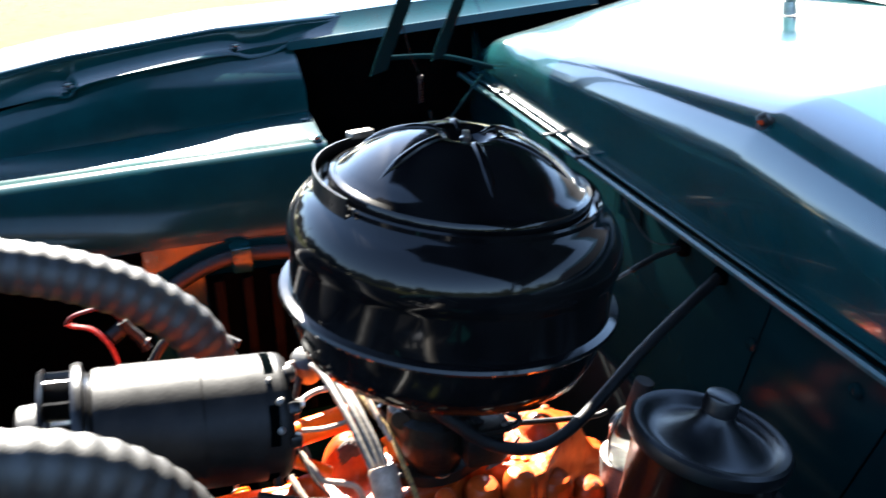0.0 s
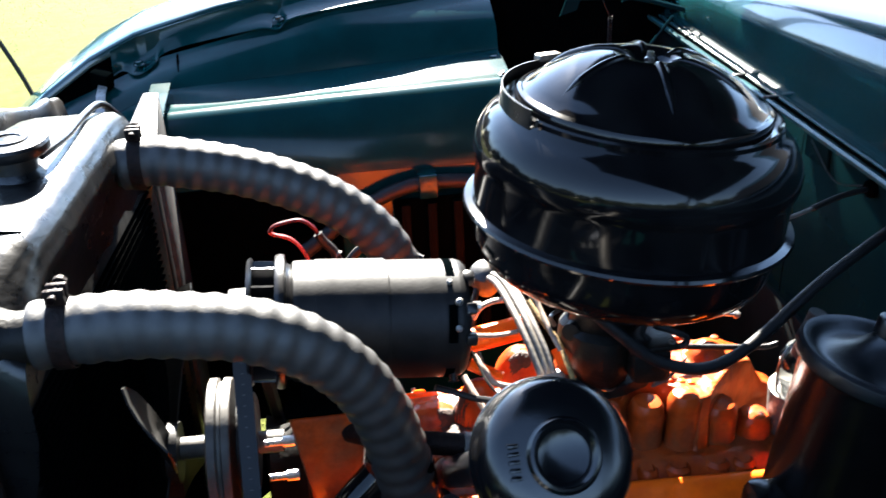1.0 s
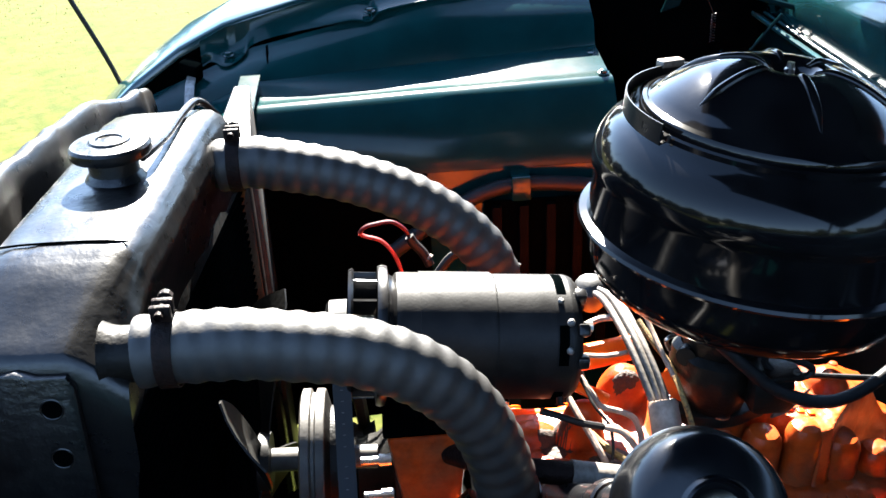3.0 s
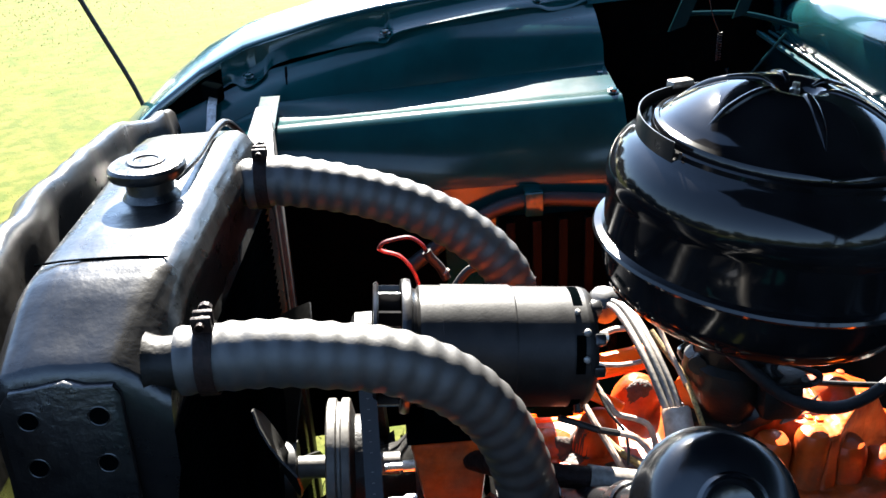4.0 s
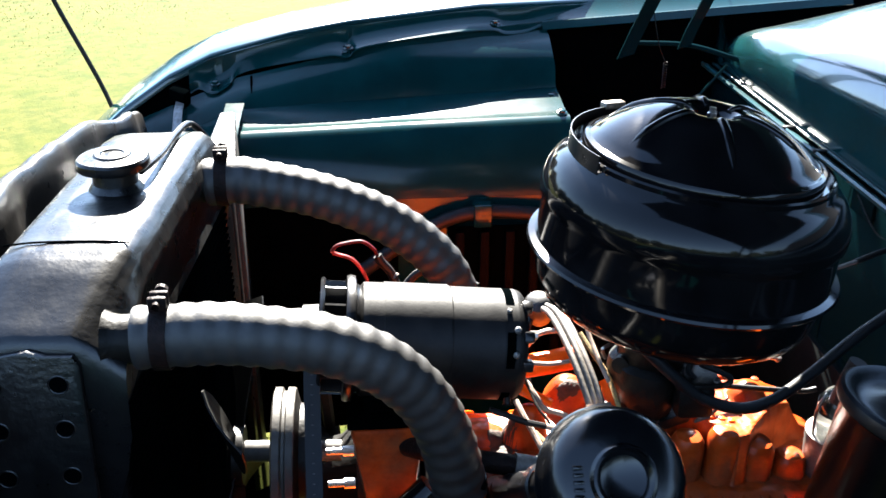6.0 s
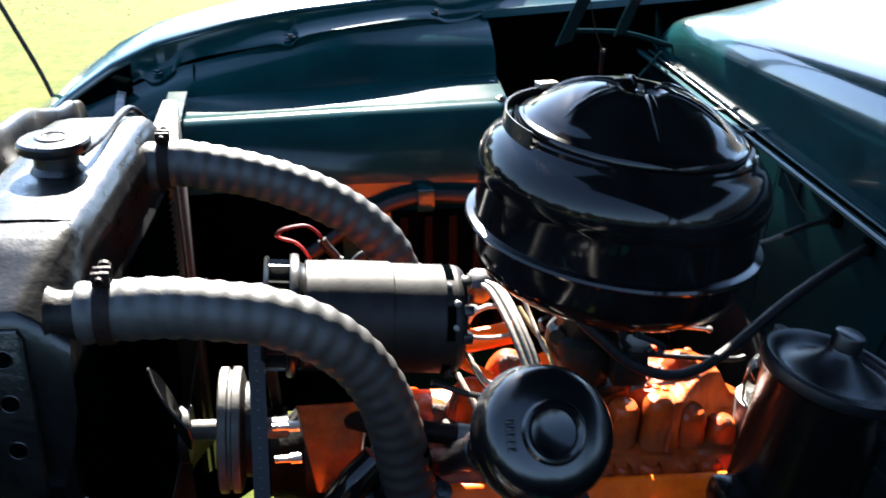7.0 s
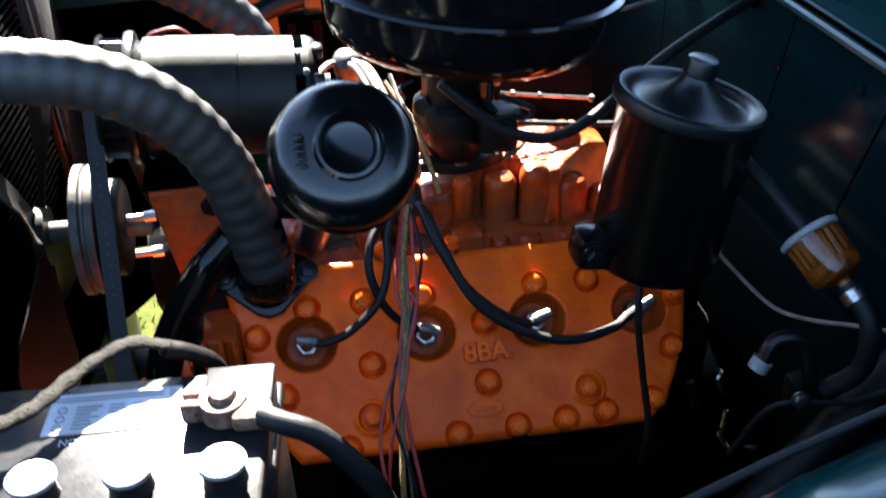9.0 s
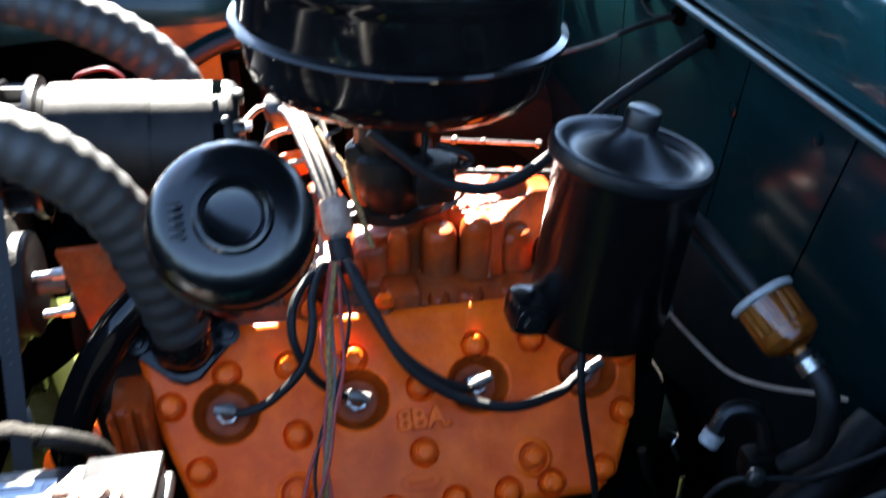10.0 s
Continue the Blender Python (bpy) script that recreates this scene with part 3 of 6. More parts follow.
rows = []
for y in sorted(list(np.linspace(-0.95, 0.95, 117)) + [CREASE_Y - 0.006, CREASE_Y, CREASE_Y + 0.006]):
    off = math.sqrt((y - CREASE_Y) ** 2 + 0.008 ** 2)
    side = max(0.0, abs(y) - 0.66) / 0.29
    low, foot = 0.966, 1.046 - 0.060 * off - 0.040 * side ** 2.2
    size = 1.0 - 0.32 * off - 0.25 * side ** 2
    tuck = 0.03 * side ** 3
    x, z = 0.332, foot
    row = [Vector((0.333 + tuck, y, low)), Vector((0.331 + tuck, y, low + 0.015)), Vector((0.331 + tuck, y, lerp(low + 0.015, foot, 0.5))), Vector((x + tuck, y, z))]
    for tilt, run in ((84, 0.020), (76, 0.008), (68, 0.009), (62, 0.013), (56, 0.011), (48, 0.006), (42, 0.008), (34, 0.009), (27, 0.008), (22, 0.010), (16, 0.012), (11, 0.016), (8, 0.024)):
        x, z = x + size * run * math.cos(radians(tilt)), z + size * run * math.sin(radians(tilt))
        row.append(Vector((x + tuck, y, z)))
    for k in (0.06, 0.16, 0.32, 0.55, 0.78, 1.0):
        row.append(Vector((lerp(x, 0.90, k) + tuck, y, z + k * (0.030 + 0.05 * off + 0.05 * side))))
    rows.append(row)
cowl = part("cowl", sheet(rows, 0.002), TEAL, car, "glossy teal cowl, its top white with sun", smooth=60)
piece("bolt", hex_bolt(BLACK_SATIN, 0.007, 0.012), frame_from((0.364, CREASE_Y, 1.111), (-0.6, 0, 0.8)), cowl, "dark rubber stop on the ridge")
part("cowl_vent", block((0.50, -0.42, 1.126), (0.70, 0.0, 1.142), 0.005), TEAL, cowl, "pale teal cowl vent lid")
part("wiper_pivot", lathe([(0.011, 0), (0.010, 0.02), (0.014, 0.024), (0.013, 0.034), (0.0, 0.037)], 16, frame_from((0.69, 0.45, 1.130), (-0.2, 0, 1))), STEEL, cowl, "chrome wiper pivot")
part("windshield_base", sheet([[Vector((x + 0.10 * (1 - abs(y) / 0.85), y, z)) for y in np.linspace(-0.85, 0.85, 21)] for x, z in ((0.76, 1.145), (0.775, 1.160), (0.80, 1.166), (0.83, 1.170), (1.15, 1.45))], 0.01), RUBBER, car,
     "black windshield gasket and dark glass")

# cabin behind the windshield, out of view, added to block sky light
cabin_outline = [(0.93, 0.40), (3.2, 0.40), (3.25, 1.05), (2.75, 1.25), (2.3, 1.60), (1.9, 1.66), (1.42, 1.60), (1.08, 1.30), (0.93, 1.10)]
part("cabin", prism(cabin_outline, -0.86, 0.86, 0.05, Matrix(((1, 0, 0, 0), (0, 0, 1, 0), (0, 1, 0, 0), (0, 0, 0, 1)))), TEAL, car, "unseen dark teal cabin added behind the windshield")

# raised hood on its hinges
HOOD_A = radians(51)


def hood_point(s, y, lift=0.0):
    return Vector((0.45 - s * math.cos(HOOD_A) - lift * math.sin(HOOD_A), y, 1.33 + s * math.sin(HOOD_A) - lift * math.cos(HOOD_A)))


rows = []
for s in np.linspace(0.0, 1.5, 28):
    half = lerp(0.82, 0.66, s / 1.5)
    rows.append([hood_point(s, y * half, 0.14 * abs(y) ** 4 - 0.01 * math.exp(-(y / 0.12) ** 2)) for y in np.linspace(-1, 1, 25)])
hood = part("hood", sheet(rows, 0.003), TEAL, car, "dark teal hood held open above the engine", smooth=60)
rows = []
for s in np.linspace(0.14, 1.46, 14):
    half = lerp(0.80, 0.64, s / 1.5)
    rows.append([hood_point(s, y * half, 0.14 * abs(y) ** 4 + 0.012) for y in np.linspace(-1, 1, 13)])
part("lining", sheet(rows, 0.003), SHADE_UNDERCOAT, hood, "black lining under the hood", smooth=60)
for sign in (1, -1):
    def flat_arm(pts, w):
        rows_ = []
        for p_ in curve_points(pts, 4):
            rows_.append([p_ + Vector((-w, 0, -0.3 * w)), p_ + Vector((w, 0, 0.3 * w))])
        return sheet(rows_, 0.004)
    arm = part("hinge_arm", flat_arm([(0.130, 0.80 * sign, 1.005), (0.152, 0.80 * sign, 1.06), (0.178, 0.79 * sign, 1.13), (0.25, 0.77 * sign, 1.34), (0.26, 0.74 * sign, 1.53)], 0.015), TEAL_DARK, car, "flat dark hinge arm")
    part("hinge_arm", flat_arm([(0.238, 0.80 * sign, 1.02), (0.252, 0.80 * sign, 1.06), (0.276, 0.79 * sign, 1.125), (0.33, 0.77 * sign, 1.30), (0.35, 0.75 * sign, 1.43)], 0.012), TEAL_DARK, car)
    coil_pts = [(0.207 + 0.004 * math.cos(k * 1.2), 0.80 * sign + 0.004 * math.sin(k * 1.2), 0.992 - 0.0009 * k) for k in range(56)]
    part("hinge_spring", tube(coil_pts, 0.0010, 5, 1), GREASY, arm, "dark coil spring")
    part("spring_wire", tube([(0.173, 0.80 * sign, 1.10), (0.19, 0.80 * sign, 1.03), (0.207, 0.80 * sign, 0.99)], 0.001, 5), GREASY, arm)
    part("stay_rod", tube([(0.21, 0.76 * sign, 0.94), (0.225, 0.76 * sign, 0.90), (0.30, 0.74 * sign, 1.0)], 0.003, 6), TEAL_DARK, arm)
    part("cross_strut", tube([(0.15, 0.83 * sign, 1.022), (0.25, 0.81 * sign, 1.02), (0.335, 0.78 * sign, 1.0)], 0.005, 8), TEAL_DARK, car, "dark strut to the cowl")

# front sheet behind the grille, a dented dark edge ahead of the radiator
rows = []
for y in np.linspace(-0.62, 0.64, 110):
    a = abs(y) / 0.62
    dent = noise.noise(Vector((y * 9, 0, 3))) + 0.6 * noise.noise(Vector((y * 24, 2, 3)))
    top = 1.062 - 0.085 * a ** 2.4 + 0.011 * dent
    xo = -0.735 + 0.03 * a ** 2 + 0.016 * noise.noise(Vector((y * 10, 4, 0)))
    rows.append([Vector((xo + 0.006, y, top - 0.16)), Vector((xo + 0.004, y, top - 0.03)), Vector((xo, y, top - 0.006)), Vector((xo - 0.006, y, top)), Vector((xo - 0.016, y, top - 0.002)),
                 Vector((xo - 0.032 + 0.010 * dent, y, top - 0.014)), Vector((xo - 0.050 - 0.012 * dent, y, top - 0.05)), Vector((xo - 0.07, y, top - 0.16)), Vector((xo - 0.075, y, top - 0.5))])
part("front_panel", sheet(rows, 0.002), DUSTY, car, "dented worn black front panel edge", smooth=60)
part("cross_member", block((-0.70, -0.40, 0.24), (-0.58, 0.22, 0.33), 0.02), GREASY, car, "greasy front cross member")
part("cross_member", block((0.16, -0.40, 0.17), (0.24, 0.40, 0.215), 0.01), GREASY, car)
for sign in (1, -1):
    part("engine_mount", block((-0.36, sign * 0.24 - 0.10, 0.36), (-0.30, sign * 0.24 + 0.10, 0.45), 0.01), GREASY, car, "dark engine mount")

# thin pole ahead of the fender
part("pole", tube([(-0.775, 0.80, 0.80), (-0.795, 0.80, 0.94), (-0.865, 0.80, 1.13), (-1.0, 0.80, 1.5)], 0.0042, 8), RUBBER, None, "thin black pole standing beside the fender", category="pole")

# ---- radiator ----
def askew(y):
    """The radiator stands slightly turned: its far end is nearer the engine."""
    return 0.075 * (y + 0.11)


radiator = thing("radiator", (-0.62, 0, 0.42), "worn black radiator with a rounded top tank", "radiator")
rows = []
NY = 118
TANK_TOP = [(-0.198, 0.975), (-0.1965, 1.010), (-0.193, 1.030), (-0.188, 1.038), (-0.180, 1.0425), (-0.130, 1.066), (-0.112, 1.0725), (-0.095, 1.0758), (-0.083, 1.0765), (0.2, 1.077), (0.245, 1.070), (0.275, 1.045), (0.285, 1.01)]
TANK_CUT = [(-0.198, 0.024), (-0.17, 0.019), (-0.14, 0.012), (-0.115, 0.005), (-0.095, 0.0)]
for i in range(NY):
    y = lerp(-0.198, 0.285, (i / (NY - 1)) ** 1.15)
    # flat top, a sloped shoulder with a cut corner at the near end
    top = table_at(TANK_TOP, y)
    xr, xf, cut = -0.560 + askew(y), -0.690 + askew(y), table_at(TANK_CUT, y)
    prof = [(xr - 0.018, 0.86), (xr - 0.002, top - 0.070), (xr + 0.006, top - 0.034), (xr + 0.001 - 0.6 * cut, top - 0.016), (xr - 0.006 - 0.9 * cut, top - 0.006), (xr - 0.014 - cut, top - 0.001), (xr - 0.044 - cut, top),
            (-0.640 + askew(y), top + 0.001), (xf + 0.03, top), (xf + 0.012, top - 0.004), (xf, top - 0.016), (xf, 0.86)]
    fine = []
    for (x0, z0), (x1, z1), n_seg in zip(prof, prof[1:], (12, 3, 4, 5, 2, 2, 4, 5, 3, 3, 12)):
        fine += [(lerp(x0, x1, k / n_seg), lerp(z0, z1, k / n_seg)) for k in range(n_seg)]
    fine.append(prof[-1])
    row = []
    for x, z in fine:
        dent = 0.0022 * noise.noise(Vector((x * 24, y * 17, z * 22))) + 0.0004 * noise.noise(Vector((x * 70, y * 60, z * 70)))
        row.append(Vector((x + dent * (0.8 if z < top - 0.008 else 0.2), y, z + dent * (0.9 if z > top - 0.05 else 0.1))))
    rows.append(row)
bm = bmesh.new()
vs = [[bm.verts.new(p) for p in row] for row in rows]
for a, b in zip(vs, vs[1:]):
    for k in range(len(a) - 1):
        bm.faces.new((a[k], a[k + 1], b[k + 1], b[k]))
bm.faces.new(vs[0])
bm.faces.new(vs[-1])
tank = part("top_tank", bm, BLACK_WORN, radiator, "worn black top tank with a sloped shoulder", smooth=50)
part("tank_seam", tube([(-0.568, -0.084, 1.0755), (-0.60, -0.083, 1.0772), (-0.65, -0.083, 1.0778), (-0.680, -0.083, 1.0755)], 0.0010, 6), SHADE_UNDERCOAT, tank)
# side plate with four holes on the near end of the tank
plate_m = Matrix.Translation((-0.640, -0.1985, 0.993)) @ pose(0, 0, 0, 84, 0, 0)
bm = bmesh.new()
outline = [(-0.047, -0.13), (0.047, -0.13), (0.047, 0.024), (0.042, 0.033), (0.020, 0.034), (0.006, 0.039), (-0.012, 0.036), (-0.037, 0.033), (-0.047, 0.020)]
plate = part("side_plate", prism(outline, 0, 0.006, 0.002, plate_m), PLATE, radiator, "raised side plate with four bolt holes")
hole_me = mesh_of("plate_hole", lathe([(0.0090, 0.0062), (0.0082, 0.0066), (0.0074, 0.0062), (0.0064, 0.0052), (0.0, 0.0040)], 20), PLATE)
# Near-black disc on the plate's face gives each hole its shade.
floor_me = mesh_of("hole_shade", lathe([(0.0074, 0.0062), (0.0070, 0.0069), (0.0, 0.0067)], 20), SHADE_UNDERCOAT)
for u in (-0.026, 0.028):
    for v in (0.008, -0.034, -0.080):
        hole = piece("bolt_hole", hole_me, plate_m @ Matrix.Translation((u, v, 0)), plate)
        piece("hole_shade", floor_me, plate_m @ Matrix.Translation((u, v, 0)), plate, "flat black disc for the shade in a bolt hole")
# core: fins and tubes
core_bm = block((-0.672, -0.197, 0.42), (-0.566, 0.285, 0.974), 0.003)
fin_bm = block((-0.566, -0.194, -0.0012), (-0.5615, 0.278, 0.0012), 0.0)
for v in list(core_bm.verts) + list(fin_bm.verts):
    v.co.x += askew(v.co.y)
part("core", core_bm, CORE, radiator, "dark pitted core")
fin_me = mesh_of("fin", fin_bm, SHADE_UNDERCOAT)
for k in range(54):
    piece("fin", fin_me, Matrix.Translation((0, 0, 0.44 + 0.0097 * k)), radiator)
for y, high in ((-0.213, 0.85), (0.30, 1.0)):
    part("side_rail", block((-0.685 + askew(y), y - 0.014, 0.40), (-0.556 + askew(y), y + 0.014, high), 0.004), BLACK_WORN, radiator, "scuffed black side rail")
# support wall with its vertical flange, far and near
for y0, y1 in ((0.317, 0.545), (-0.545, -0.292)):
    sup = block((-0.600 + askew(y0), y0, 0.22), (-0.552 + askew(y0), y1, 1.0 if y0 > 0 else 0.80), 0.004)
    for v in sup.verts:
        if v.co.x > -0.575 + askew(y0):
            v.co.x -= 0.11 * (v.co.y - min(y0, y1))
    part("radiator_support", sup, SCUFFED, car, "scuffed dark radiator support panel")
# stubs for the two hoses
for y, z in ((-0.165, 1.020), (0.175, 1.028)):
    part("hose_stub", lathe([(0.027, 0), (0.0235, 0.006), (0.022, 0.012), (0.022, 0.08), (0.019, 0.08), (0.019, 0.0)], 24, frame_from((-0.574 + askew(y), y, z), (1, 0, 0), (0, 1, 0))), GREASY, radiator, "black outlet stub")
neck_m = frame_from((-0.607, 0.050, 1.077), (0.02, 0, 1)) @ Matrix.Diagonal((0.87, 0.87, 0.80, 1))
part("filler_neck", lathe([(0.034, -0.004), (0.030, 0.003), (0.0265, 0.008), (0.026, 0.028), (0.0285, 0.031)], 32, neck_m), PLATE, radiator, "black filler neck")
part("overflow_tube", tube([(-0.583, 0.060, 1.090), (-0.576, 0.080, 1.091), (-0.573, 0.13, 1.085), (-0.570, 0.20, 1.082), (-0.562, 0.25, 1.078), (-0.550, 0.275, 1.055), (-0.542, 0.290, 1.03)], 0.0042, 10),
     BLACK_WORN, radiator, "thin overflow pipe along the tank")


def cap_wobble(a, r, z):
    return 1.0 + (0.06 * max(0.0, math.cos(2 * (a - 0.5))) ** 2 if r > 0.034 else 0.0)


cap = part("radiator_cap", lathe([(0.030, 0.027), (0.0385, 0.0275), (0.0405, 0.031), (0.0405, 0.039), (0.038, 0.0425), (0.030, 0.0432), (0.022, 0.0442), (0.020, 0.0465),
                                  (0.014, 0.0468), (0.0125, 0.0448), (0.008, 0.0448), (0.006, 0.0455), (0.0, 0.0455)], 48, neck_m, None, cap_wobble), PLATE, radiator,
           "dull metal cap with two grip ears")

# ---- radiator hoses ----


def ribs(pitch, depth):
    return lambda s: 1.0 + depth * math.sin(2 * math.pi * s / pitch) + 0.01 * math.sin(s * 37)


def clamp(parent, at, along, r):
    m = frame_from(at, along, (0, 0, 1))
    band = part("hose_clamp", lathe([(r + 0.0008, -0.007), (r + 0.0022, -0.007), (r + 0.0022, 0.007), (r + 0.0008, 0.007), (r + 0.0008, -0.007)], 32, m), RUST, parent, "rusty screw clamp")
    lug = bmesh.new()
    block((r, -0.008, -0.008), (r + 0.014, -0.003, 0.008), 0.0015, m, lug)
    block((r, 0.003, -0.008), (r + 0.014, 0.008, 0.008), 0.0015, m, lug)
    part("lug", lug, RUST, band)
    part("screw", lathe([(0.0035, -0.014), (0.0035, 0.014), (0.006, 0.014), (0.006, 0.019), (0.0, 0.0195)], 10, m @ Matrix.Translation((r + 0.0085, 0, 0)) @ pose(0, 0, 0, 90, 0, 0)), RUST, band)


def hose(label, pts, r, clamps):
    ob = part("radiator_hose", tube(pts, r, 28, 22, None, 1.0, ribs(0.0190, 0.026)), RUBBER_GREY, None, label, category="hose", smooth=70)
    for at, along in clamps:
        clamp(ob, at, along, r)
    return ob


hose("dusty grey ribbed radiator hose bending down to the near cylinder head",
     [(-0.553, -0.165, 1.021), (-0.523, -0.165, 1.022), (-0.478, -0.165, 1.0215), (-0.433, -0.165, 1.015), (-0.387, -0.162, 1.003), (-0.342, -0.157, 0.977), (-0.307, -0.150, 0.938),
      (-0.284, -0.145, 0.890), (-0.271, -0.141, 0.835), (-0.263, -0.139, 0.790), (-0.259, -0.138, 0.772)], 0.0275, [((-0.530, -0.165, 1.0215), (1, 0, 0))])
hose("dusty grey ribbed radiator hose behind the generator",
     [(-0.536, 0.175, 1.030), (-0.503, 0.175, 1.032), (-0.465, 0.175, 1.025), (-0.409, 0.175, 1.010), (-0.352, 0.174, 0.987), (-0.302, 0.172, 0.957), (-0.263, 0.168, 0.920),
      (-0.243, 0.164, 0.880), (-0.236, 0.160, 0.83), (-0.234, 0.155, 0.77)], 0.0275, [((-0.517, 0.175, 1.031), (1, 0, 0))])

for y in (-0.19, 0.19):
    part("lower_hose", tube([(-0.375, y, 0.60), (-0.42, y * 1.02, 0.585), (-0.49, y * 1.04, 0.53), (-0.575, y * 1.05, 0.49)], 0.027, 18), SHADE_UNDERCOAT, None, "black lower radiator hose below the fan", category="hose")

# ---- engine ----
TILT_E = radians(3.0)
engine = thing("engine", (0, 0, 0.35), "orange painted flathead V8 engine block, dusty and oily", "engine")
H_U = Vector((math.cos(TILT_E), 0, -math.sin(TILT_E)))
H_N = Vector((math.sin(TILT_E) * 0.7071, -0.7071, math.cos(TILT_E) * 0.7071))
H_V = H_N.cross(H_U)
HEAD_NEAR = Matrix.Translation((-0.047, -0.204, 0.632)) @ Matrix((H_U, H_V, H_N)).transposed().to_4x4()
F_N = Vector((H_N.x, -H_N.y, H_N.z))
F_V = Vector((H_V.x, -H_V.y, H_V.z))
HEAD_FAR = Matrix.Translation((-0.047, 0.204, 0.632)) @ Matrix((H_U, F_V, F_N)).transposed().to_4x4()
ENGINE_M = Matrix.Translation((0, 0, 0.7)) @ pose(0, 0, 0, 0, 3.0, 0) @ Matrix.Translation((0, 0, -0.7))

PLUGS = [(-0.188, 0.062), (-0.060, 0.060), (0.064, 0.062), (0.181, 0.063)]
BOLTS = [(-0.240, 0.073), (-0.185, 0.099), (-0.124, 0.101), (-0.060, 0.101), (0.066, 0.101), (0.126, 0.101), (0.224, 0.076), (-0.122, 0.032), (0.0, 0.0), (0.004, 0.065), (0.212, 0.016),
         (0.181, -0.039), (0.125, -0.046), (0.080, -0.049), (0.026, -0.050), (-0.039, -0.051), (-0.155, -0.053), (-0.216, 0.008)]
RINGS = [(-0.128, -0.023), (0.109, -0.019)]


def head_height(u, v, edge):
    h = -0.007
    for pu, pv in PLUGS:
        d = math.hypot(u - pu, (v - pv) * 1.05)
        if d < 0.034:
            k = min(1.0, (0.034 - d) / 0.013)
            h -= 0.025 * k * k * (3 - 2 * k)
    for bu, bv in BOLTS:
        d = math.hypot(u - bu, v - bv)
        if d < 0.0104:
            h += 0.0008
        elif d < 0.0146:
            h -= 0.0062 * math.sin(math.pi * (d - 0.0104) / 0.0042)
    for bu, bv in RINGS:
        d = math.hypot(u - bu, v - bv)
        if d < 0.020:
            h += 0.003 * min(1.0, (0.020 - d) / 0.003)
            if d < 0.0150:
                h -= 0.0065 * min(1.0, (0.0150 - d) / 0.002)
    h += 0.0006 * noise.noise(Vector((u * 60, v * 60, 0))) + 0.0012 * noise.noise(Vector((u * 14, v * 14, 2)))
    e = min(1.0, edge / 0.010)
    return h - 0.009 * (1 - math.sqrt(max(0.0, 1 - (1 - e) ** 2)))


def head_mesh(m, nu, nv):
    bm = bmesh.new()
    grid = []
    for j in range(nv):
        v = lerp(-0.062, 0.148, j / (nv - 1))
        lo = table_at([(-0.062, -0.205), (-0.045, -0.218), (0.05, -0.252), (0.13, -0.270), (0.148, -0.262)], v)
        hi = table_at([(-0.062, 0.172), (-0.045, 0.196), (0.02, 0.228), (0.09, 0.243), (0.125, 0.236), (0.148, 0.215)], v)
        row = []
        for i in range(nu):
            u = lerp(lo, hi, i / (nu - 1))
            edge = min(u - lo, hi - u, v + 0.062, 0.148 - v)
            row.append(bm.verts.new((u, v, head_height(u, v, edge))))
        grid.append(row)
    for a, b in zip(grid, grid[1:]):
        for i in range(nu - 1):
            bm.faces.new((a[i], a[i + 1], b[i + 1], b[i]))
    rim = grid[0] + [r[-1] for r in grid[1:]] + grid[-1][-2::-1] + [r[0] for r in grid[-2:0:-1]]
    low = [bm.verts.new((v.co.x, v.co.y, -0.055)) for v in rim]
    for i in range(len(rim)):
        j = (i + 1) % len(rim)
        bm.faces.new((rim[i], rim[j], low[j], low[i]))
    bm.transform(m)
    return bm


head_bolt = bmesh.new()
lathe([(0.0100, -0.002), (0.0100, 0.0030), (0.0092, 0.0040), (0.0082, 0.0042)], 20, None, head_bolt)
join(head_bolt, prism([(0.0088 * math.cos(math.pi / 3 * i), 0.0088 * math.sin(math.pi / 3 * i)) for i in range(6)], 0.003, 0.0082, 0.0022))
head_bolt = mesh_of("head_bolt", head_bolt, ORANGE)
plug_me = bmesh.new()
lathe([(0.013, 0.0), (0.013, 0.003)], 18, None, plug_me)
join(plug_me, prism([(0.0115 * math.cos(math.pi / 3 * i), 0.0115 * math.sin(math.pi / 3 * i)) for i in range(6)], 0.002, 0.013, 0.001))
lathe([(0.008, 0.013), (0.0075, 0.020), (0.006, 0.022), (0.0058, 0.034), (0.003, 0.036), (0.003, 0.041), (0.0, 0.0415)], 16, None, plug_me)
plug_me = mesh_of("spark_plug", plug_me, STEEL)
PLUG_AT = []
for m, near in ((HEAD_NEAR, True), (HEAD_FAR, False)):
    hd = part("cylinder_head", head_mesh(m, *((400, 172) if near else (160, 70))), ORANGE, engine, "orange cylinder head with round bosses", smooth=45)
    for u, v in BOLTS:
        piece("head_bolt", head_bolt, m @ Matrix.Translation((u, v, -0.0055)) @ pose(0, 0, 0, 0, 0, 30 * ((u * 37) % 2)), hd)
    for u, v in RINGS:
        piece("head_bolt", head_bolt, m @ Matrix.Translation((u, v, -0.007)), hd)
    for k, (u, v) in enumerate(PLUGS):
        piece("spark_plug", plug_me, m @ Matrix.Translation((u, v, -0.0285)) @ pose(0, 0, 0, 0, 0, 12 * k), hd, "bare metal spark plug in its recess")
        if near:
            PLUG_AT.append(m @ Vector((u, v, 0.014)))
    # Faces inside the plug recesses take the colour with painted shade.
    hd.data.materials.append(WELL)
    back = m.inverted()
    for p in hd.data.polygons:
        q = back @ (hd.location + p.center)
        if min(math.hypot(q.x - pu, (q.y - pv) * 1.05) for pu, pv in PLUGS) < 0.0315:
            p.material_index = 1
    if near:
        near_head = hd


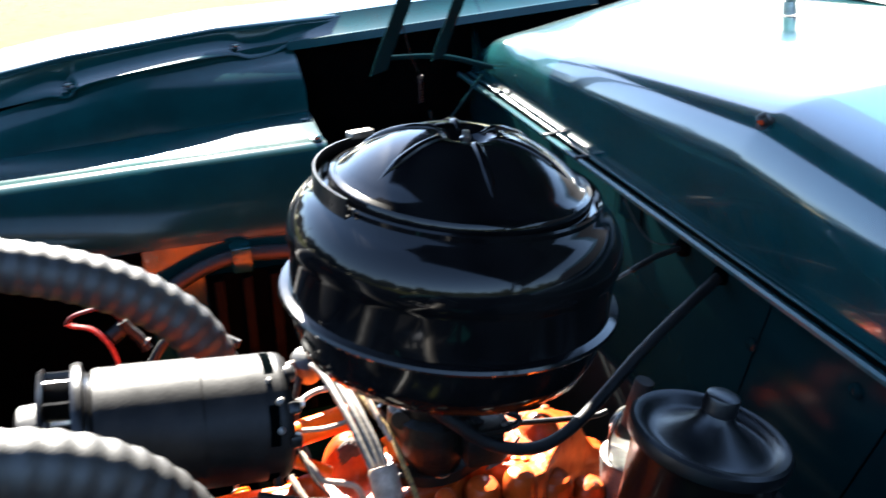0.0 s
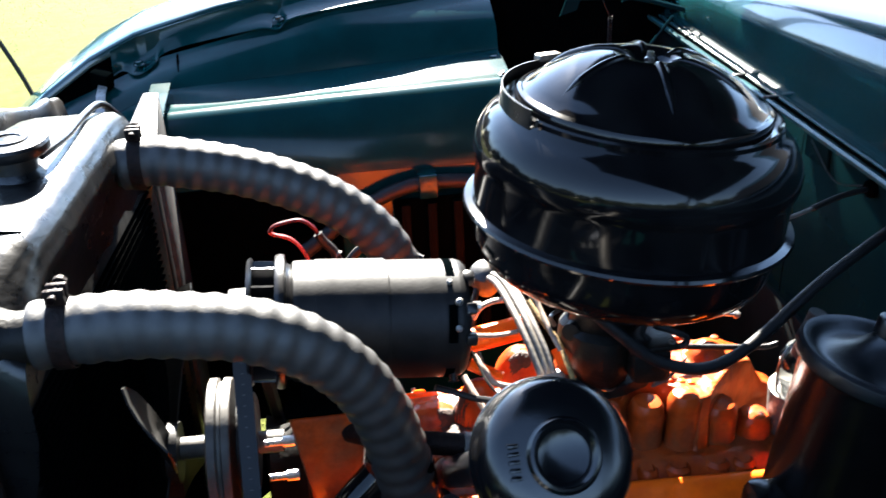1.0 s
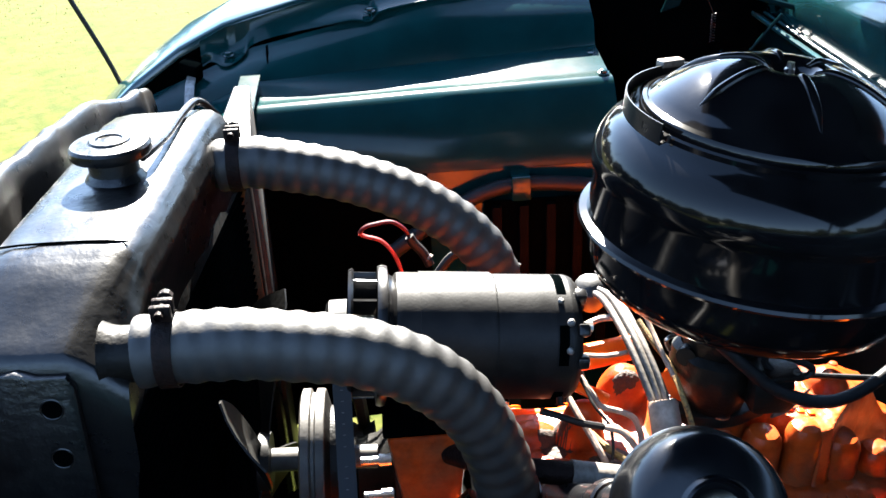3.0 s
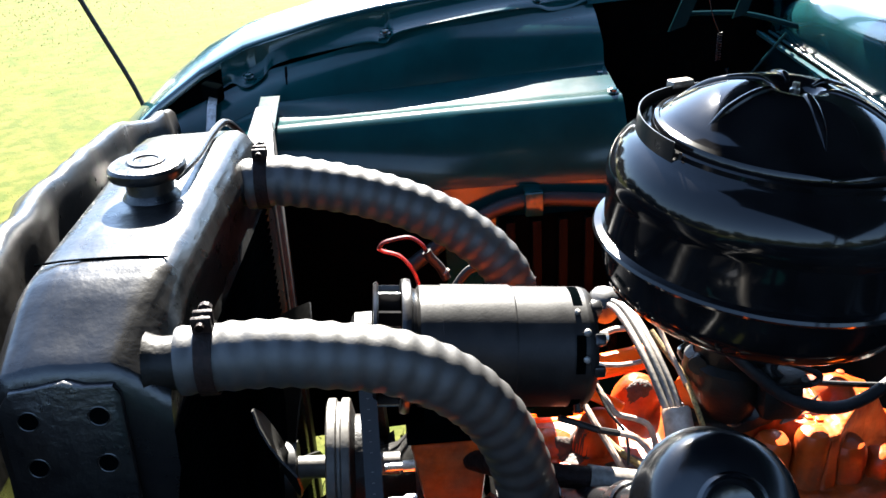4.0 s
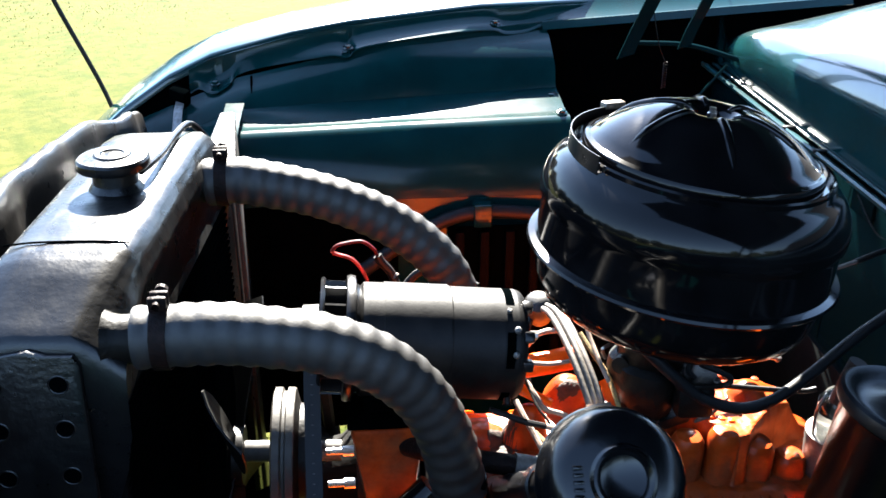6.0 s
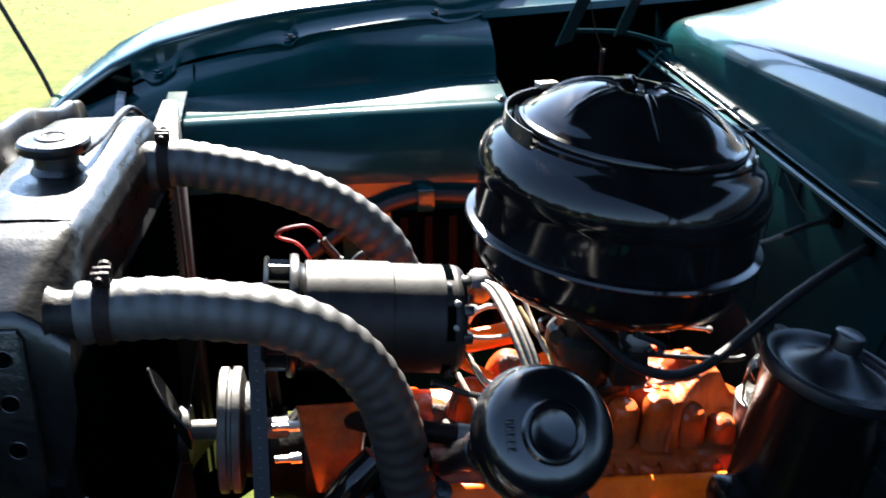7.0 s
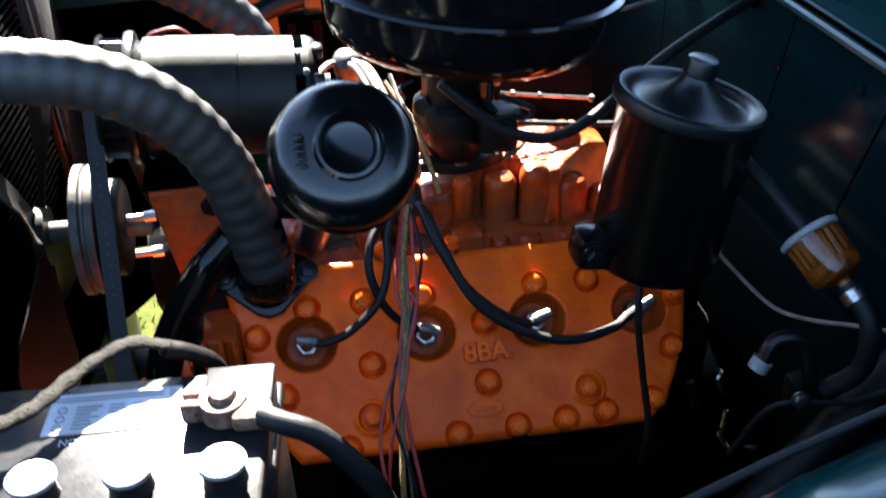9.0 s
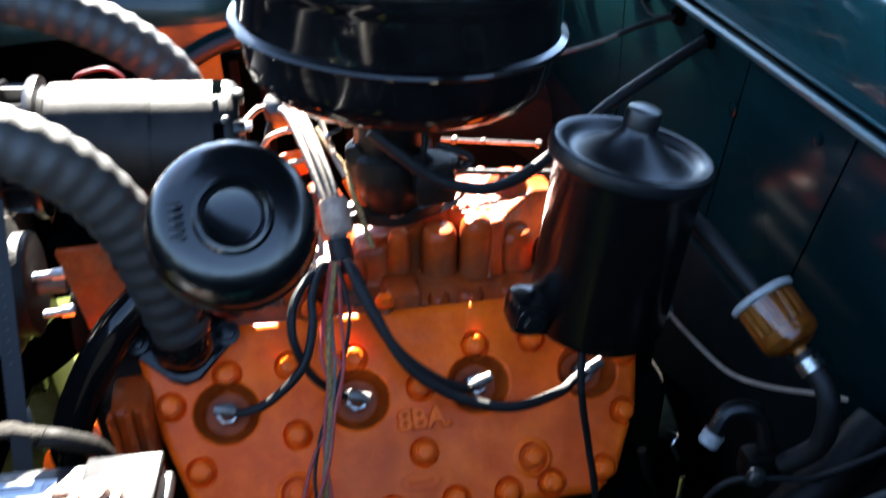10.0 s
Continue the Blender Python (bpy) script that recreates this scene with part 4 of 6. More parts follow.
def raised_text(word, m, size, depth, mat, parent, name):
    cu = bpy.data.curves.new(name, "FONT")
    cu.body = word
    cu.size = size
    cu.extrude = depth
    cu.bevel_depth = depth * 0.35
    cu.align_x, cu.align_y = "CENTER", "CENTER"
    tmp = bpy.data.objects.new(name, cu)
    scene.collection.objects.link(tmp)
    dg = bpy.context.evaluated_depsgraph_get()
    me = bpy.data.meshes.new_from_object(tmp.evaluated_get(dg))
    bpy.data.objects.remove(tmp)
    me.materials.clear()
    me.materials.append(mat)
    return piece(name, me, m, parent)


raised_text("8BA.", HEAD_NEAR @ Matrix.Translation((0.004, 0.032, -0.0068)), 0.028, 0.0040, ORANGE, near_head, "cast_mark")
ob_logo = part("cast_badge", lathe([(0.0205, -0.0075), (0.0205, -0.0048), (0.0185, -0.0045), (0.0180, -0.0062), (0.0, -0.0062)], 40, HEAD_NEAR @ Matrix.Translation((-0.007, -0.027, 0)) @ Matrix.Diagonal((1, 0.48, 1, 1))), ORANGE, near_head, "plain oval casting badge")
part("badge_bar", block((-0.012, -0.002, -0.007), (0.012, 0.002, -0.0048), 0.0008, HEAD_NEAR @ Matrix.Translation((-0.007, -0.027, 0))), ORANGE, ob_logo)

# block under the heads
blk = bmesh.new()
block((-0.30, -0.145, 0.42), (0.245, 0.145, 0.63), 0.02, ENGINE_M, blk)
block((-0.29, -0.115, 0.60), (0.235, 0.115, 0.700), 0.012, ENGINE_M, blk)
part("block", blk, GREASY, engine, "oil-blackened engine block")
part("oil_pan", block((-0.28, -0.13, 0.22), (0.26, 0.13, 0.43), 0.03, ENGINE_M), GREASY, engine, "greasy oil pan")
for sign in (1, -1):
    part("exhaust_manifold", tube([(-0.30, 0.27 * sign, 0.535), (-0.1, 0.285 * sign, 0.53), (0.1, 0.285 * sign, 0.515), (0.24, 0.275 * sign, 0.50), (0.31, 0.26 * sign, 0.44)], 0.030, 14), SHADE_UNDERCOAT, engine, "dark exhaust manifold")
    for x in (-0.20, -0.02, 0.16):
        part("exhaust_port", tube([(x, 0.17 * sign, 0.57), (x, 0.23 * sign, 0.56), (x, 0.28 * sign, 0.53)], 0.020, 12), SHADE_UNDERCOAT, engine)
part("bell_housing", lathe([(0.13, 0.0), (0.135, 0.01), (0.135, 0.03), (0.12, 0.09), (0.10, 0.11), (0.0, 0.11)], 40, frame_from((0.225, 0, 0.36), (1, 0, 0), (0, 1, 0))), SHADE_UNDERCOAT, engine, "black bell housing")

# intake manifold in the valley
# upright rounded columns of the casting's front: x, y, radius, top
COLUMNS = [(-0.092, -0.034, 0.018, 0.760), (-0.042, -0.040, 0.0115, 0.790), (0.004, -0.028, 0.019, 0.784), (0.043, -0.036, 0.0175, 0.796), (0.088, -0.026, 0.021, 0.774), (0.132, -0.026, 0.019, 0.756)]
LUMPS = [(-0.112, 0.090, 0.032, 0.030, 0.784), (-0.062, 0.075, 0.014, 0.016, 0.796), (-0.175, 0.020, 0.026, 0.020, 0.792), (-0.205, -0.030, 0.034, 0.022, 0.752), (-0.150, -0.055, 0.018, 0.024, 0.745),
         (-0.225, 0.03, 0.036, 0.024, 0.756), (0.094, 0.034, 0.032, 0.034, 0.812), (-0.065, -0.088, 0.013, 0.013, 0.731), (-0.14, -0.088, 0.013, 0.013, 0.736)]


def smooth01(t):
    t = max(0.0, min(1.0, t))
    return t * t * (3 - 2 * t)


def valley(x, y):
    """Height of the intake casting: a pad with a fluted front, rounded lumps ahead of it."""
    ay = abs(y + 0.004)
    base = 0.728 - 0.04 * smooth01((ay - 0.055) / 0.05)
    top = table_at([(-0.27, 0.735), (-0.10, 0.745), (-0.085, 0.765), (-0.02, 0.776), (-0.002, 0.790), (0.062, 0.791), (0.12, 0.792), (0.15, 0.780), (0.175, 0.742), (0.215, 0.72)], x)
    edge = table_at([(-0.27, -0.05), (-0.06, -0.04), (-0.03, -0.025), (0.0, 0.0), (0.018, 0.0), (0.036, -0.024), (0.056, -0.048), (0.070, -0.043), (0.085, -0.024), (0.11, 0.002), (0.13, 0.02), (0.16, 0.04), (0.22, 0.05)], x)
    d = edge - y
    z = lerp(base, max(top, base), smooth01(1 - (d + 0.003) / 0.011) * smooth01((0.09 - y) / 0.02))
    for cx, cy, rx, ry, h in LUMPS:
        d = math.hypot((x - cx) / rx, (y - cy) / ry)
        if d < 1.0:
            z = max(z, h - (h - 0.70) * 0.6 * (1 - math.sqrt(max(0.0, 1 - d ** 2.4))))
    return z + 0.0016 * noise.noise(Vector((x * 55, y * 55, 1))) + 0.0007 * noise.noise(Vector((x * 160, y * 160, 5)))


bm = bmesh.new()
grid = []
for i in range(230):
    x = lerp(-0.268, 0.222, i / 229)
    grid.append([bm.verts.new(ENGINE_M @ Vector((x, y, valley(x, y)))) for y in np.linspace(-0.106, 0.106, 104)])
for a, b in zip(grid, grid[1:]):
    for k in range(103):
        bm.faces.new((a[k], a[k + 1], b[k + 1], b[k]))
manifold = part("intake_manifold", bm, ORANGE_OILY_SHADE, engine, "orange cast intake manifold, lumpy and oily", smooth=60)
for x in (-0.14, -0.065):
    piece("manifold_bolt", head_bolt, ENGINE_M @ Matrix.Translation((x, -0.088, 0.733)), manifold)
for x, y, r, top in COLUMNS:
    part("cast_column", lathe([(r * 1.25, 0.690), (r * 1.06, 0.712), (r, 0.740), (r, top - 0.016), (r * 0.93, top - 0.009), (r * 0.74, top - 0.003), (r * 0.4, top - 0.0006), (0.0, top)], 22, ENGINE_M @ Matrix.Translation((x, y, 0)), None, lambda a, r, z: min(1.07, (math.cos(a) ** 4 + math.sin(a) ** 4) ** -0.25)), ORANGE_OILY_SHADE, manifold)
part("cast_foot", block((-0.064, -0.092, 0.690), (-0.026, -0.045, 0.742), 0.008, ENGINE_M), ORANGE_OILY_SHADE, manifold)
for x, y, r in ((0.030, -0.070, 0.014), (0.075, -0.068, 0.014), (0.105, -0.070, 0.013), (-0.005, -0.072, 0.012)):
    part("cast_boss", lathe([(r * 1.3, 0.690), (r * 1.1, 0.712), (r, 0.722), (r * 0.7, 0.726), (r * 0.6, 0.722), (0.0, 0.721)], 20, ENGINE_M @ Matrix.Translation((x, y, 0))), ORANGE_OILY_SHADE, manifold)
for k in range(4):
    part("cast_bar", block((0.024 + 0.010 * k, -0.006 - 0.004 * k, 0.7895), (0.031 + 0.010 * k, 0.001 - 0.004 * k, 0.7930), 0.001, ENGINE_M), ORANGE, manifold)
bm = bmesh.new()
patch = []
for i in range(13):
    row = []
    for j in range(24):
        a = 2 * math.pi * j / 24
        r = 0.015 * i / 12 * (1 + 0.18 * math.sin(2 * a + 0.6) + 0.08 * math.sin(5 * a) + 0.05 * math.sin(9 * a + 1))
        x, y = -0.114 + r * math.cos(a), 0.076 + 0.75 * r * math.sin(a)
        row.append(bm.verts.new(ENGINE_M @ Vector((x, y, valley(x, y) + 0.0016 - 0.0026 * (i / 12) ** 4 + 0.0008 * noise.noise(Vector((x * 400, y * 400, 0)))))))
    patch.append(row)
for a, b in zip(patch, patch[1:]):
    for j in range(24):
        bm.faces.new((a[j], a[(j + 1) % 24], b[(j + 1) % 24], b[j]))
part("grime", bm, BROWN, manifold, "brown oily grime")
for gx, gy, gr, ph in ((-0.150, -0.020, 0.034, 0.4), (-0.195, -0.055, 0.028, 1.7), (-0.100, -0.060, 0.022, 2.9), (-0.205, 0.01, 0.024, 4.0)):
    bm = bmesh.new()
    ring = []
    for i in range(11):
        row = []
        for j in range(26):
            a = 2 * math.pi * j / 26
            r = gr * i / 10 * (1 + 0.22 * math.sin(2 * a + ph) + 0.10 * math.sin(5 * a + 2 * ph) + 0.05 * math.sin(9 * a))
            x, y = gx + r * math.cos(a), gy + 0.8 * r * math.sin(a)
            row.append(bm.verts.new(ENGINE_M @ Vector((x, y, valley(x, y) + 0.0012 - 0.0030 * (i / 10) ** 3 + 0.0008 * noise.noise(Vector((x * 400, y * 400, 0)))))))
        ring.append(row)
    for a, b in zip(ring, ring[1:]):
        for j in range(26):
            bm.faces.new((a[j], a[(j + 1) % 26], b[(j + 1) % 26], b[j]))
    part("grime", bm, BROWN, manifold)
part("cast_web", sheet([[Vector(p) + Vector((0.012 * k, -0.004 * k, -0.010 * k * k)) for k in (-1, 0, 1)] for p in ((-0.074, 0.027, 0.830), (-0.061, -0.002, 0.800))], 0.006), ORANGE, manifold)
part("cast_web", tube([(-0.178, 0.031, 0.815), (-0.144, 0.018, 0.800)], 0.009, 12, 4, None, 0.6), ORANGE, manifold)
for x, y in ((0.022, 0.078), (0.074, 0.078), (0.118, 0.070)):
    part("manifold_stud", lathe([(0.0085, 0.760), (0.0085, 0.786), (0.0060, 0.790), (0.0045, 0.794), (0.0, 0.795)], 8, ENGINE_M @ Matrix.Translation((x, y, 0))), ORANGE_OILY_SHADE, manifold)
# raised generator bracket and timing cover at the front
tim = bmesh.new()
block((-0.376, -0.050, 0.70), (-0.296, 0.050, 0.826), 0.008, pose(-0.3365, 0, 0.70) @ Matrix.Identity(4) @ pose(0.3365, 0, -0.70), tim, 1.0)
for v in tim.verts:
    if v.co.z < 0.74:
        v.co.x = -0.335 + (v.co.x + 0.335) * 0.62
part("generator_pedestal", tim, ORANGE_OILY_SHADE, engine, "orange tapered generator pedestal")
part("timing_cover", block((-0.36, -0.15, 0.42), (-0.295, 0.15, 0.705), 0.02), GREASY, engine, "oil-blackened timing cover")
# orange front of the near cylinder bank, ribbed beside the head
jacket = bmesh.new()
block((-0.338, -0.172, 0.58), (-0.300, -0.110, 0.712), 0.008, None, jacket)
for x in (-0.334, -0.318, -0.304):
    block((x - 0.0035, -0.181, 0.59), (x + 0.0035, -0.168, 0.716), 0.003, None, jacket)
part("block_front", jacket, ORANGE_OILY_SHADE, engine, "ribbed orange front of the cylinder bank")
part("far_bank_front", block((-0.350, 0.035, 0.42), (-0.296, 0.285, 0.72), 0.014), GREASY, engine, "black front of the far cylinder bank")
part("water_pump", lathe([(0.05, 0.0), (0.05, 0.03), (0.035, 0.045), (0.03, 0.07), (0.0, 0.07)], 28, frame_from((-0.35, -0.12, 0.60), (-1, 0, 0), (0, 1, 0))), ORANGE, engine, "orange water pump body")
part("water_pump", lathe([(0.075, 0.0), (0.075, 0.03), (0.06, 0.05), (0.055, 0.075), (0.0, 0.075)], 28, frame_from((-0.345, 0.155, 0.60), (-1, 0, 0), (0, 1, 0))), GREASY, engine, "black far water pump body")
for x, z in ((-0.392, 0.745), (-0.392, 0.79)):
    part("stud", lathe([(0.006, 0), (0.006, 0.012), (0.004, 0.012), (0.004, 0.03), (0.0, 0.031)], 10, frame_from((x + 0.018, -0.035, z), (-1, 0, 0), (0, 1, 0))), STEEL, engine, "bright stud and nut")

# black water outlet on the near head, under the hose
outlet = thing("water_outlet", HEAD_NEAR @ Vector((-0.225, 0.13, 0)), "glossy black cast water outlet bolted to the head", "water outlet")
fl = [(-0.052, 0.012), (-0.052, -0.002), (-0.040, -0.012), (-0.012, -0.036), (0.0, -0.040), (0.014, -0.036), (0.040, -0.010), (0.050, 0.0), (0.050, 0.012), (0.042, 0.022), (0.016, 0.036), (-0.016, 0.036), (-0.042, 0.022)]
part("flange", prism(fl, -0.008, 0.004, 0.002, HEAD_NEAR @ Matrix.Translation((-0.224, 0.132, 0))), BLACK_GLOSS, outlet)
fc = HEAD_NEAR @ Vector((-0.224, 0.132, 0.0))
part("elbow", tube([fc - H_N * 0.002, fc + H_N * 0.018, (-0.257, -0.139, 0.760), (-0.260, -0.139, 0.80), (-0.264, -0.140, 0.83)], 0.0235, 20, 8, None, 1.0, lambda s: 1.35 - min(0.35, s * 8)), BLACK_GLOSS, outlet)
for du in (-0.043, 0.043):
    piece("bolt", hex_bolt(BLACK_SATIN, 0.008, 0.008), HEAD_NEAR @ Matrix.Translation((-0.224 + du, 0.138, 0.003)), outlet)
part("bypass_pipe", tube([(-0.292, -0.120, 0.800), (-0.325, -0.130, 0.770), (-0.362, -0.140, 0.715), (-0.385, -0.145, 0.66), (-0.38, -0.14, 0.60)], 0.019, 16), BLACK_GLOSS, None,
     "glossy black bent water pipe beside the head", category="pipe")

# ---- air cleaner ----
AC = Matrix.Translation((-0.017, 0.003, 1.0)) @ pose(0, 0, 0, 0, 6.3, 0)
air = thing("air_cleaner", (0, 0, 0), "glossy black oil-bath air cleaner over the carburetor", "air cleaner", m=AC @ Matrix.Translation((0, 0, -0.062)))
part("bowl", lathe([(0.05, -0.064), (0.10, -0.064), (0.132, -0.060), (0.145, -0.050), (0.151, -0.034), (0.1545, -0.012), (0.156, -0.004), (0.1635, -0.002), (0.1655, 0.001), (0.1640, 0.004),
                    (0.157, 0.006), (0.1560, 0.012), (0.1555, 0.044), (0.1568, 0.049), (0.1592, 0.053), (0.1600, 0.058), (0.1597, 0.065), (0.1580, 0.073), (0.1545, 0.082), (0.1490, 0.0905), (0.1430, 0.0965), (0.138, 0.1000),
                    (0.136, 0.1030), (0.1335, 0.106), (0.1335, 0.1105), (0.132, 0.1125), (0.130, 0.1115), (0.1295, 0.104), (0.10, 0.104), (0.0, 0.104)], 128, AC), BLACK_GLOSS, air,
     "glossy black bowl with a rolled seam")


def lid_profile():
    out = [(0.122, 0.104), (0.1235, 0.108), (0.1235, 0.114), (0.1215, 0.1175), (0.118, 0.1190), (0.1165, 0.1185), (0.115, 0.1190)]
    for k in range(1, 13):
        a = k / 12
        out.append((0.115 * (1 - a) + 0.030 * a, 0.119 + 0.040 * math.sin(a * math.pi / 2) ** 0.85))
    return out + [(0.0255, 0.1575), (0.021, 0.1525), (0.016, 0.1465), (0.010, 0.1440), (0.0, 0.1435)]


lid = part("lid", lathe(lid_profile(), 96, AC), BLACK_GLOSS, air, "domed black lid with six pressed ribs")
for k in range(6):
    a = radians(60 * k + 25)
    pts = []
    for j in range(9):
        s = j / 8
        r = lerp(0.022, 0.103, s)
        q = (0.115 - r) / 0.085
        z = 0.119 + 0.040 * math.sin(max(0.0, min(1.0, q)) * math.pi / 2) ** 0.85 - 0.0006 if r > 0.03 else 0.1560
        pts.append(AC @ Vector((r * math.cos(a), r * math.sin(a), z)))
    part("rib", tube(pts, 0.0036, 10, 3, None, 0.85, lambda s: max(0.15, min(1.25, 0.5 + s / 0.02, (0.088 - s) / 0.02))), BLACK_GLOSS, lid)
wing = part("wing_nut", lathe([(0.008, 0.1425), (0.008, 0.1475), (0.0045, 0.1495), (0.0045, 0.1555), (0.0032, 0.1565), (0.0032, 0.1615), (0.0, 0.162)], 14, AC), STEEL, air, "bright stud and nut")
for s in (-1, 1):
    part("wing", block((s * 0.005 - 0.004, -0.0012, 0.1475), (s * 0.005 + 0.004, 0.0012, 0.1565), 0.001, AC @ pose(0, 0, 0, 0, 0, 40)), BLACK_SATIN, wing)
# clamp band with its latch round the lid's collar
band = bmesh.new()
segs = []
for k in range(40):
    a = radians(100 + 105 * k / 39)
    segs.append([AC @ Vector((0.1372 * math.cos(a), 0.1372 * math.sin(a), z)) for z in (0.102, 0.117, 0.1205)])
part("clamp_band", sheet(segs, 0.0012), BLACK_SATIN, air, "black clamp band round the collar")
la = AC @ pose(0, 0, 0, 0, 0, 118) @ Matrix.Translation((0.139, 0, 0.121))
part("latch", block((-0.005, -0.015, -0.004), (0.006, 0.015, 0.004), 0.002, la), ZINC, air, "bright latch")
for k, w in enumerate((0.006, 0.005, 0.006, 0.005, 0.006)):
    part("stamped_bar", block((0.1348, -0.0025 + 0.0085 * k - 0.02, 0.107), (0.1356, -0.0025 + 0.0085 * k - 0.02 + w * 0.5, 0.114), 0.0, AC @ pose(0, 0, 0, 0, 0, 203)), BLACK_SATIN, air)

# ---- carburetor ----
carb = thing("carburetor", (-0.04, 0, 0.79), "dark two-barrel carburetor on the intake manifold", "carburetor")
part("throat", lathe([(0.032, 0.862), (0.037, 0.870), (0.036, 0.902), (0.040, 0.922), (0.040, 0.950)], 28, Matrix.Translation((-0.035, 0.005, 0))), CARB, carb, "grey black air horn")
part("body", lathe([(0.030, 0.800), (0.034, 0.812), (0.043, 0.826), (0.046, 0.850), (0.044, 0.866), (0.036, 0.872)], 36, Matrix.Translation((-0.036, 0.005, 0)), None, lambda a, r, z: 1 + 0.06 * math.sin(3 * a + 0.5) + 0.03 * math.sin(7 * a)), CARB, carb, "greasy dark carburetor body")
foot = [(0.044 * math.cos(a) * (1.25 if abs(math.cos(a)) > 0.8 else 1.0), 0.030 * math.sin(a)) for a in np.linspace(0, 2 * math.pi, 24, endpoint=False)]
part("base_flange", prism(foot, 0.788, 0.801, 0.002, Matrix.Translation((-0.036, 0.003, 0))), CARB, carb, "stained base flange")
for dx, dy in ((-0.046, 0.0), (0.046, 0.0), (0.0, -0.024)):
    piece("bolt", bolt_steel, Matrix.Translation((-0.036 + dx, 0.003 + dy, 0.800)), carb)
part("float_bowl", block((-0.020, -0.055, 0.820), (0.024, -0.018, 0.862), 0.009), CARB, carb, "square-shouldered float bowl")
part("bowl_cover", block((-0.024, -0.059, 0.862), (0.028, -0.014, 0.869), 0.003), CARB, carb)
for dx, dy in ((-0.017, -0.053), (0.021, -0.053), (0.021, -0.020)):
    part("cover_screw", lathe([(0.0036, 0.868), (0.0036, 0.8715), (0.0, 0.8722)], 10, Matrix.Translation((dx, dy, 0))), ZINC, carb)
part("choke_housing", lathe([(0.0, -0.012), (0.010, -0.012), (0.011, -0.004), (0.010, 0.002), (0.0, 0.003)], 22, frame_from((-0.074, -0.010, 0.868), (-0.5, -0.8, 0.1))), CARB, carb)
part("throttle_lever", sheet([[Vector((x, -0.040, z)), Vector((x + 0.004, -0.040, z + 0.008))] for x, z in ((0.008, 0.806), (0.024, 0.812), (0.040, 0.830))], 0.003), ZINC, carb, "bent throttle lever")
part("accelerator_link", tube([(-0.095, -0.02, 0.885), (-0.10, -0.025, 0.90), (-0.085, -0.02, 0.905)], 0.0022, 6), STEEL, carb, "bright link")
part("throttle_shaft", tube([(0.012, -0.01, 0.838), (0.04, -0.01, 0.842)], 0.004, 8), STEEL, carb)
# throttle rod above the manifold
rod = part("throttle_rod", tube([(0.030, 0.06, 0.842), (0.043, 0.06, 0.839), (0.143, 0.06, 0.821)], 0.0022, 8), STEEL, None, "bright throttle rod behind the carburetor", category="rod")
for x, z, r in ((0.045, 0.8388, 0.0042), (0.078, 0.833, 0.0035), (0.143, 0.821, 0.0045)):
    part("rod_end", lathe([(0.0, -r), (r * 0.7, -r * 0.8), (r, 0.0), (r * 0.7, r * 0.8), (0.0, r)], 12, frame_from((x, 0.06, z), (0.2, -0.4, 1))), ZINC, rod)
part("fitting", lathe([(0.006, -0.012), (0.008, -0.006), (0.0085, 0.006), (0.006, 0.010), (0.0, 0.011)], 14, frame_from((0.019, 0.03, 0.879), (0.2, -0.2, 1))), CAP_GREY, rod, "pale fitting")

# ---- generator ----
GM = Matrix.Translation((-0.28, 0.012, 0.897)) @ pose(0, 0, 0, 0, 5.5, 0) @ pose(0, 0, 0, 0, 90, 0)
gen = thing("generator", (-0.28, 0.012, 0.85), "dusty black generator lying above the manifold", "generator")
part("housing", lathe([(0.0, -0.085), (0.058, -0.085), (0.062, -0.082), (0.0625, -0.078), (0.0625, -0.0775), (0.0625, 0.0115), (0.0625, 0.012), (0.0618, 0.013), (0.0618, 0.0135), (0.0618, 0.068)], 72, GM), ALLOY, gen,
     "dusty black cylindrical housing, its top pale with sun")
end_me = lathe([(0.0618, 0.068), (0.0618, 0.0835), (0.0618, 0.084), (0.0600, 0.090), (0.0560, 0.094), (0.050, 0.0945), (0.046, 0.092), (0.024, 0.092), (0.022, 0.100), (0.0, 0.101)], 72, GM)
part("end_cover", end_me, ALLOY, gen, "dusty black cast end cover with a rounded rim")
part("strap", lathe([(0.0626, -0.060), (0.0636, -0.060), (0.0636, 0.010), (0.0626, 0.010)], 72, GM), ALLOY, gen, "smooth mounting strap")
part("front_ring", lathe([(0.055, -0.100), (0.068, -0.100), (0.0695, -0.096), (0.0685, -0.091), (0.060, -0.089), (0.058, -0.085)], 56, GM), BLACK_SATIN, gen, "black front plate rim")
cool = part("cooling_fan", lathe([(0.022, -0.128), (0.064, -0.128), (0.066, -0.125), (0.064, -0.123), (0.022, -0.123)], 40, GM), BLACK_SATIN, gen, "finned black cooling fan")
vane = mesh_of("vane", block((0.034, -0.0012, -0.124), (0.062, 0.0012, -0.101), 0.0), BLACK_SATIN)
for k in range(14):
    piece("vane", vane, GM @ pose(0, 0, 0, 0, 0, 360 * k / 14), cool)
part("pulley", lathe([(0.0, -0.152), (0.012, -0.152), (0.030, -0.149), (0.033, -0.147), (0.024, -0.140), (0.033, -0.133), (0.033, -0.130), (0.015, -0.129)], 40, GM), BLACK_SATIN, gen, "small black pulley")
# Slots are near-black patches on the housing, inner shade as colour.
slot_me = bmesh.new()
for i in range(9):
    a0 = radians(-18 + 36 * i / 8)
    slot_me.verts.new((0.0624 * math.cos(a0), 0.0624 * math.sin(a0), 0.070))
    slot_me.verts.new((0.0624 * math.cos(a0), 0.0624 * math.sin(a0), 0.0795))
slot_me.verts.ensure_lookup_table()
